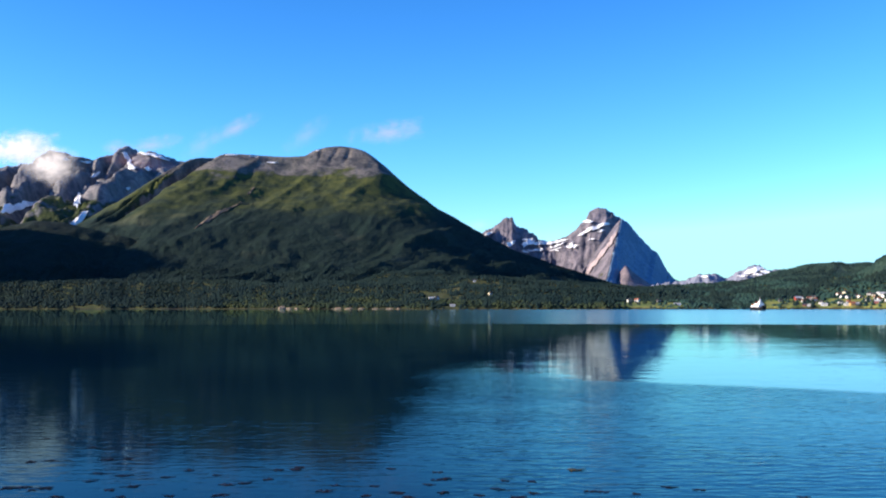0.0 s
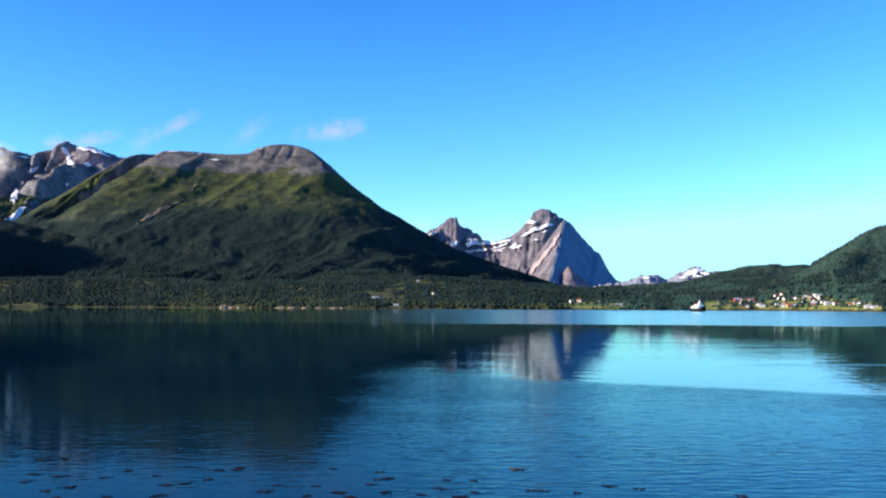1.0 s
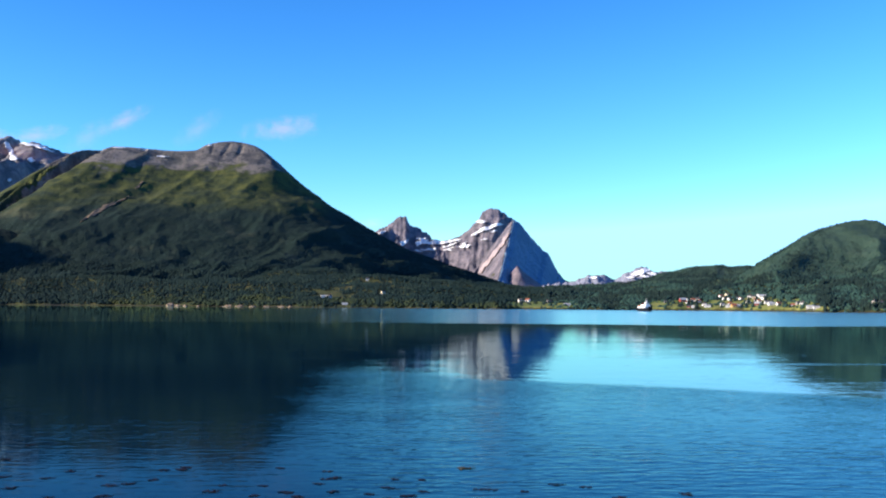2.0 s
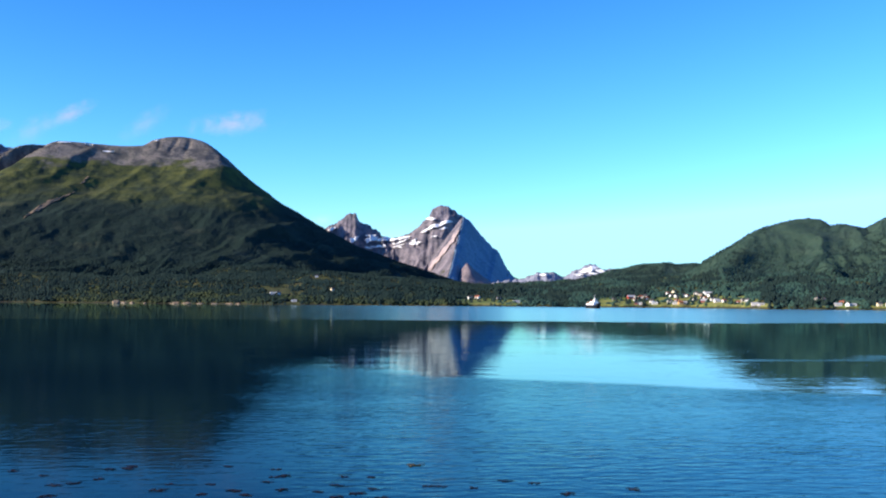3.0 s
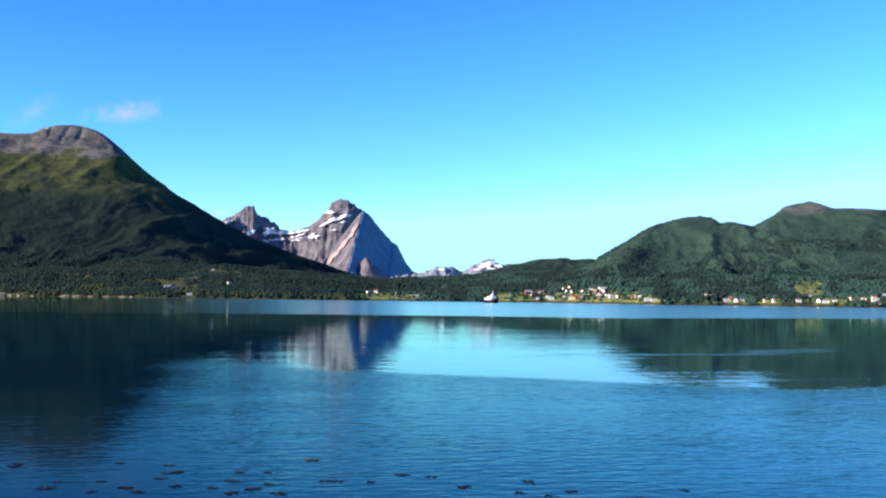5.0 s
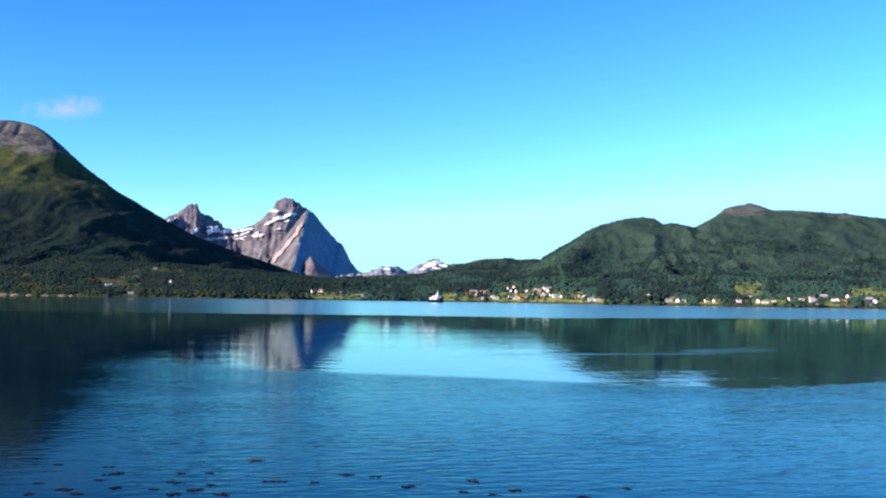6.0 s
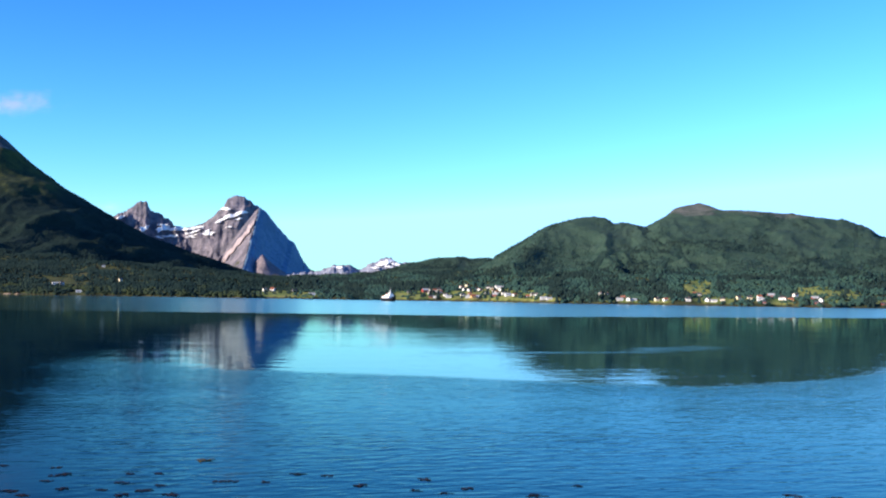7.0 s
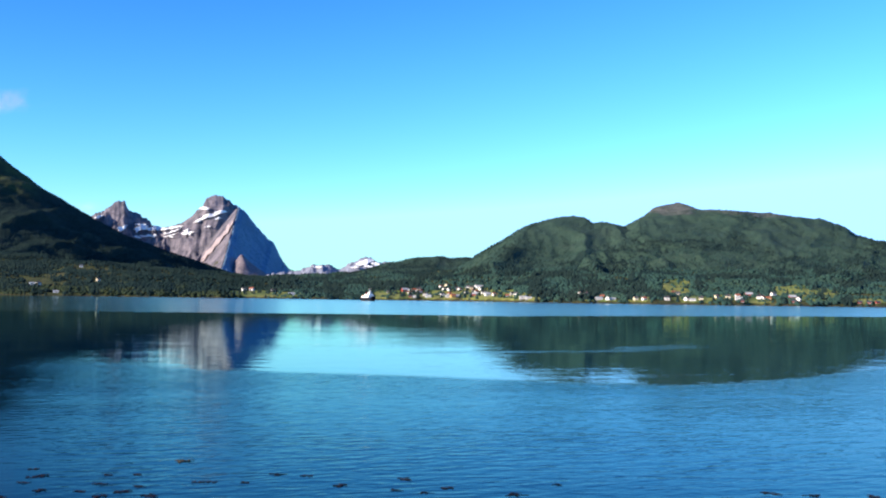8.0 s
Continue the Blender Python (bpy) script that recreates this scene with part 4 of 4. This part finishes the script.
def house(wall_mat, roof_mat, w, d, h, rise, label, chimney=True, panes=3):
    root = tagged(new("house"), label, "house", "houses of the shore village")
    part("foundation", boxed(-w / 2 - 0.05, w / 2 + 0.05, -d / 2 - 0.05, d / 2 + 0.05, -2.0, 0.5), STONE, root, "grey stone foundation")
    bm = bmesh.new()
    box(bm, -w / 2, w / 2, -d / 2, d / 2, 0.5, h)
    for x in (-w / 2, w / 2 - 0.15):
        a = [bm.verts.new((x + o, y, z)) for o in (0, 0.15) for y, z in ((-d / 2, h), (d / 2, h), (0, h + rise))]
        bm.faces.new(a[:3]), bm.faces.new(a[3:][::-1])
        for q in range(3):
            bm.faces.new((a[q], a[3 + q], a[3 + (q + 1) % 3], a[(q + 1) % 3]))
    part("wall", bm, wall_mat, root)
    bm = bmesh.new()
    e, o = 0.5, 0.22
    for sgn in (-1, 1):
        y1, z1 = sgn * (d / 2 + e), h - rise * e / (d / 2)
        vs = [bm.verts.new(c) for x in (-w / 2 - e, w / 2 + e) for c in ((x, 0, h + rise + 0.02), (x, y1, z1 + 0.02), (x, y1, z1 + o), (x, 0, h + rise + o))]
        for f in ((0, 1, 2, 3), (7, 6, 5, 4), (0, 4, 5, 1), (1, 5, 6, 2), (2, 6, 7, 3), (3, 7, 4, 0)):
            bm.faces.new([vs[q] for q in f])
    part("roof", bm, roof_mat, root, "pitched roof with overhanging eaves")
    if chimney:
        part("chimney", boxed(w * 0.12, w * 0.12 + 0.7, -0.35, 0.35, h + rise - 0.9, h + rise + 1.1), BRICK, root, "brick chimney")
    for sgn in (-1, 1):
        for q in range(panes):
            x = -w / 2 + w * (q + 0.75) / (panes + 0.5)
            y = sgn * (d / 2)
            win = part("window", boxed(x - 0.62, x + 0.62, min(y, y + sgn * 0.06), max(y, y + sgn * 0.06), h * 0.42, h * 0.42 + 1.4), FRAME, root)
            part("pane", boxed(x - 0.5, x + 0.5, min(y + sgn * 0.05, y + sgn * 0.09), max(y + sgn * 0.05, y + sgn * 0.09), h * 0.42 + 0.12, h * 0.42 + 1.28), DARK_GLASS, win)
    part("door", boxed(-0.5, 0.5, -d / 2 - 0.08, -d / 2, 0.5, 2.6), BRICK, root, "brown panelled door")
    return root


HOUSES = {
    "white": house(WHITE, SLATE, 7.8, 6.4, 4.4, 2.3, "white wooden house with a dark slate roof"),
    "white_red": house(WHITE, TILE, 7.4, 6.0, 4.0, 2.2, "white wooden house with a red tiled roof"),
    "long": house(WHITE, TIN, 11.5, 6.6, 3.8, 1.9, "long white building with a pale metal roof", False, 5),
    "cream": house(CREAM, SLATE, 7.4, 6.0, 4.3, 2.2, "cream-yellow wooden house with a dark roof"),
    "ochre": house(OCHRE, TILE, 7.4, 6.2, 4.1, 2.2, "ochre wooden house with a red tiled roof"),
    "barn": house(RED, TIN, 11.0, 7.0, 4.2, 2.9, "red-painted wooden barn with a metal roof", False, 2),
    "grey": house(GREY, SLATE, 7.2, 6.0, 4.0, 2.1, "weathered grey wooden house with a dark roof"),
    "boat": house(RED, SLATE, 7.0, 5.5, 2.6, 2.2, "low red boathouse at the water's edge", False, 1),
    "shed": house(WHITE, TIN, 10.0, 6.0, 3.0, 1.6, "low white boathouse at the water's edge", False, 2),
}
for kind, sites in SITES.items():
    for k, (b0, r0, turn) in enumerate(sites):
        m = pose(*at(b0, r0, 0.1), 0, 0, turn - b0) @ Matrix.Scale(0.84, 4)
        if k:
            copy_thing(HOUSES[kind], m)
        else:
            HOUSES[kind].matrix_world = m

# ---- the ferry ----
HULL, DECK_WHITE, RED_LEAD, MAST = paint("black_hull", (0.012, 0.013, 0.018), 0.4, 0.2), paint("white_ship_paint", (0.82, 0.82, 0.8), 0.4, 0.15), paint("red_boot_top", (0.2, 0.03, 0.02)), paint("mast_grey", (0.5, 0.5, 0.5))
ferry = tagged(new("ferry"), "small white car ferry with a black hull under way", "ferry")


def hull_mesh(z0, z1, grow0, grow1):
    bm = bmesh.new()
    rings = []
    for z, g in ((z0, grow0), (z1, grow1)):
        ring = []
        for k in range(24):
            a = math.tau * k / 24
            c, sn = math.cos(a), math.sin(a)
            ring.append(bm.verts.new((math.copysign(abs(c) ** 0.55, c) * 4.3 * g, math.copysign(abs(sn) ** 0.8, sn) * (13.5 + (g - 1) * 12), z)))
        rings.append(ring)
    for k in range(24):
        bm.faces.new((rings[0][k], rings[0][(k + 1) % 24], rings[1][(k + 1) % 24], rings[1][k]))
    bm.faces.new(rings[1]), bm.faces.new(rings[0][::-1])
    return bm


part("hull", hull_mesh(-1.2, 3.0, 0.9, 1.08), HULL, ferry, "black steel hull")
part("bulwark", hull_mesh(3.0, 3.4, 1.06, 1.07), HULL, ferry)
part("deckhouse", boxed(-4.1, 4.1, -9.5, 7.5, 3.3, 5.0, taper=0.1), DECK_WHITE, ferry)
part("upper_deckhouse", boxed(-2.5, 2.9, -7.5, 3.5, 5.0, 6.9, taper=0.1), DECK_WHITE, ferry)
wheelhouse = part("wheelhouse", boxed(-1.3, 2.0, -6.6, -2.4, 6.9, 9.0, taper=0.1), DECK_WHITE, ferry, "white wheelhouse with dark windows")
for k in range(4):
    part("pane", boxed(-1.1 + k * 0.75, -0.5 + k * 0.75, -6.62, -6.35, 7.9, 8.6), DARK_GLASS, wheelhouse)
for k in range(6):
    for sgn in (-1, 1):
        part("window", boxed(min(sgn * 3.9, sgn * 4.12), max(sgn * 3.9, sgn * 4.12), -7.0 + k * 1.8, -6.2 + k * 1.8, 3.9, 4.5), DARK_GLASS, ferry)
part("mast_house", boxed(0.5, 1.6, -3.6, -2.4, 9.0, 11.2, taper=0.1), DECK_WHITE, ferry, "white mast house above the wheelhouse")
part("funnel", boxed(-1.6, -0.4, 0.4, 2.0, 6.6, 8.8, taper=0.2), RED_LEAD, ferry, "red funnel")
bm = bmesh.new()
bmesh.ops.create_cone(bm, cap_ends=True, segments=8, radius1=0.2, radius2=0.1, depth=3.0, matrix=Matrix.Translation((1.0, -2.7, 12.4)))
box(bm, 0.0, 2.0, -2.8, -2.6, 12.6, 12.75)
part("mast", bm, MAST, ferry, "grey mast with a crosstree")
bm = bmesh.new()
bmesh.ops.create_cone(bm, cap_ends=True, segments=8, radius1=0.16, radius2=0.1, depth=5.5, matrix=Matrix.Translation((-3.3, -9.0, 5.9)))
part("signal_mast", bm, DECK_WHITE, ferry, "thin white signal mast on the foredeck")
for sgn in (-1, 1):
    bm = boxed(-2.4, 2.4, -0.2, 0.2, 0, 2.2)
    bmesh.ops.transform(bm, matrix=Matrix.Translation((0, sgn * 12.8, 2.9)) @ Matrix.Rotation(radians(sgn * -24), 4, "X"), verts=bm.verts)
    part("ramp", bm, HULL, ferry, "raised black bow ramp")
bm = bmesh.new()
for sgn in (-1, 1):
    bmesh.ops.create_icosphere(bm, subdivisions=1, radius=0.7, matrix=Matrix.Translation((sgn * 3.4, 4.8, 5.5)) @ Matrix.Diagonal((0.7, 2.4, 0.8, 1)))
part("lifeboat", bm, paint("orange_lifeboat", (0.7, 0.2, 0.04)), ferry, "orange lifeboats on the upper deck")
ferry.matrix_world = pose(1150 * math.sin(radians(16.15)), 1150 * math.cos(radians(16.15)), 0, 0, 0, -16.15 + 26)

# ---- shore rocks ----
SHORE_ROCK = paint("pale_shore_rock", (0.36, 0.26, 0.18), 0.95, 0.5, 0.6)
for k, (b0, r0, wide, high) in enumerate([(-8.5, 1722, 12, 4.5), (-8.1, 1712, 10, 2.6), (-7.75, 1704, 8, 1.8), (-5.5, 1632, 22, 2.2), (-4.9, 1622, 18, 1.8), (-2.85, 1583, 13, 1.6), (-3.5, 1586, 15, 1.5), (-2.4, 1572, 9, 1.5), (-4.3, 1606, 13, 1.4), (-7.1, 1680, 6, 1.6)]):
    bm = bmesh.new()
    bmesh.ops.create_icosphere(bm, subdivisions=3, radius=1.0)
    for v in bm.verts:
        q = 1 + 0.45 * noise.fractal(v.co * 1.3 + Vector((k * 5.1, 2, 0)), 0.9, 2.0, 4)
        v.co = Vector((v.co.x * wide / 2, v.co.y * 4, v.co.z * high)) * q
    ob = part("shore_rock", bm, SHORE_ROCK, None)
    rsh = float(shore_at(np.array([b0]))[0])
    ob.matrix_world = pose(*at(b0, rsh + 3, -0.5), 0, 0, -b0)
    tagged(ob, "pale weathered rock outcrop at the waterline", "rock", "rocks along the shore")

# ---- seaweed ----
def weed_material(name, one, two, deep):
    m, nt, p = material(name, 0.45, 0.4)
    info = nt.nodes.new("ShaderNodeObjectInfo")
    v = noise_node(nt, 9.0, 4, 0.6)
    c = mix(nt, ramp(nt, info.outputs["Random"], 0.0, 1.0), one, two)
    put(nt, p.inputs["Base Color"], mix(nt, ramp(nt, v, 0.35, 0.7), c, deep))
    return m


WEED = weed_material("wet_bladderwrack", (0.008, 0.006, 0.008), (0.018, 0.009, 0.01), (0.006, 0.005, 0.005))
RED_WEED = weed_material("reddish_seaweed", (0.018, 0.009, 0.008), (0.03, 0.014, 0.01), (0.01, 0.008, 0.007))
KELP = paint("yellow_green_kelp", (0.1, 0.075, 0.012), 0.35, 0.4, 6.0)


def frond(rng, mat, parent, length, wide):
    """One branching blade that floats, its tips just above the surface."""
    bm = bmesh.new()

    def blade(x, y, turn, n, w, lift):
        prev = None
        for q in range(n):
            t = q / (n - 1)
            half = w * (0.35 + 0.65 * math.sin(math.pi * min(t * 0.85 + 0.12, 1)))
            nx, ny = -math.sin(turn), math.cos(turn)
            z = 0.005 + lift * math.sin(math.pi * t) + rng.uniform(-0.003, 0.004)
            ring = [bm.verts.new((x + nx * half * o, y + ny * half * o, z + dz)) for o, dz in ((-1, 0), (0, 0.008), (1, 0), (0, -0.01))]
            if prev:
                for j in range(4):
                    bm.faces.new((prev[j], prev[(j + 1) % 4], ring[(j + 1) % 4], ring[j]))
            prev = ring
            step = length / n
            x, y = x + math.cos(turn) * step, y + math.sin(turn) * step
            turn += rng.uniform(-0.35, 0.35)
            if q in (2, 3) and n > 4:
                blade(x, y, turn + rng.choice((-0.8, 0.8)), 4, w * 0.8, lift)
    blade(rng.gauss(0, 0.09), rng.gauss(0, 0.09), rng.uniform(0, math.tau), 6, wide, rng.uniform(0.0, 0.04))
    return part("frond", bm, mat, parent)


def seaweed(seed, mat, fronds, length, wide, label):
    rng = random.Random(seed)
    root = tagged(new("seaweed_clump"), label, "seaweed", "seaweed floating near the bank")
    for _ in range(fronds):
        frond(rng, mat, root, length, wide)
    return root


DARK_WEED, BROWN_WEED = "dark brown bladderwrack clump floating at the surface", "reddish-brown seaweed clump floating at the surface"
WEEDS = [seaweed(1, WEED, 15, 0.24, 0.024, DARK_WEED), seaweed(2, WEED, 10, 0.18, 0.022, DARK_WEED), seaweed(3, RED_WEED, 14, 0.22, 0.024, BROWN_WEED), seaweed(4, RED_WEED, 8, 0.13, 0.02, BROWN_WEED),
         seaweed(5, KELP, 8, 0.26, 0.04, "yellow-green kelp frond drifting on the water")]
DRIFTS = (   # bearing and distance of each clump, by its kind
    [(-21.16, 32.3), (-17.13, 37.2), (-16.31, 33.6), (-14.24, 33.0), (-11.57, 29.5), (-10.35, 31.4)],
    [(-21.79, 32.4), (-20.68, 31.8), (-20.02, 43.9), (-19.98, 32.0), (-19.79, 37.6), (-19.47, 30.4), (-17.99, 32.8), (-17.87, 40.6), (-17.56, 34.3), (-16.45, 29.9), (-16.11, 37.2), (-15.87, 31.5), (-14.15, 29.7), (-8.57, 33.7), (11.63, 30.7), (17.73, 28.2), (19.27, 27.9), (23.99, 27.9), (26.27, 29.5), (39.05, 29.8)],
    [(-7.74, 33.7), (-7.55, 34.1), (-4.08, 28.9), (-3.68, 30.4), (-2.81, 33.6), (-2.49, 29.3), (-1.85, 28.6), (1.82, 28.9), (3.93, 28.6), (4.61, 31.2)],
    [(-20.70, 37.5), (-17.04, 31.1), (-15.08, 40.7), (-13.11, 34.1), (-11.74, 33.0), (-11.27, 31.2), (-9.11, 31.9), (-6.29, 29.7), (-5.66, 30.6), (-0.77, 30.6), (-0.42, 31.4), (-0.33, 32.8), (-0.08, 29.3), (0.05, 31.6), (2.76, 28.1), (2.82, 29.9), (3.20, 31.3), (4.71, 29.3), (5.20, 27.9), (7.60, 29.7), (8.25, 29.7), (9.98, 29.5), (13.14, 30.5), (14.84, 28.9), (18.23, 29.9), (20.44, 28.6), (36.66, 29.8), (37.12, 29.7), (41.83, 30.3)],
    [(6.74, 33.5)],
)
spin = random.Random(9)
for kind, sites in enumerate(DRIFTS):
    for k, (b0, r0) in enumerate(sites):
        m = pose(r0 * math.sin(radians(b0)), r0 * math.cos(radians(b0)), 0, 0, 0, spin.uniform(0, 360) if kind < 4 else -10) @ Matrix.Scale(spin.uniform(0.65, 1.0), 4)
        if k:
            copy_thing(WEEDS[kind], m)
        else:
            WEEDS[kind].matrix_world = m
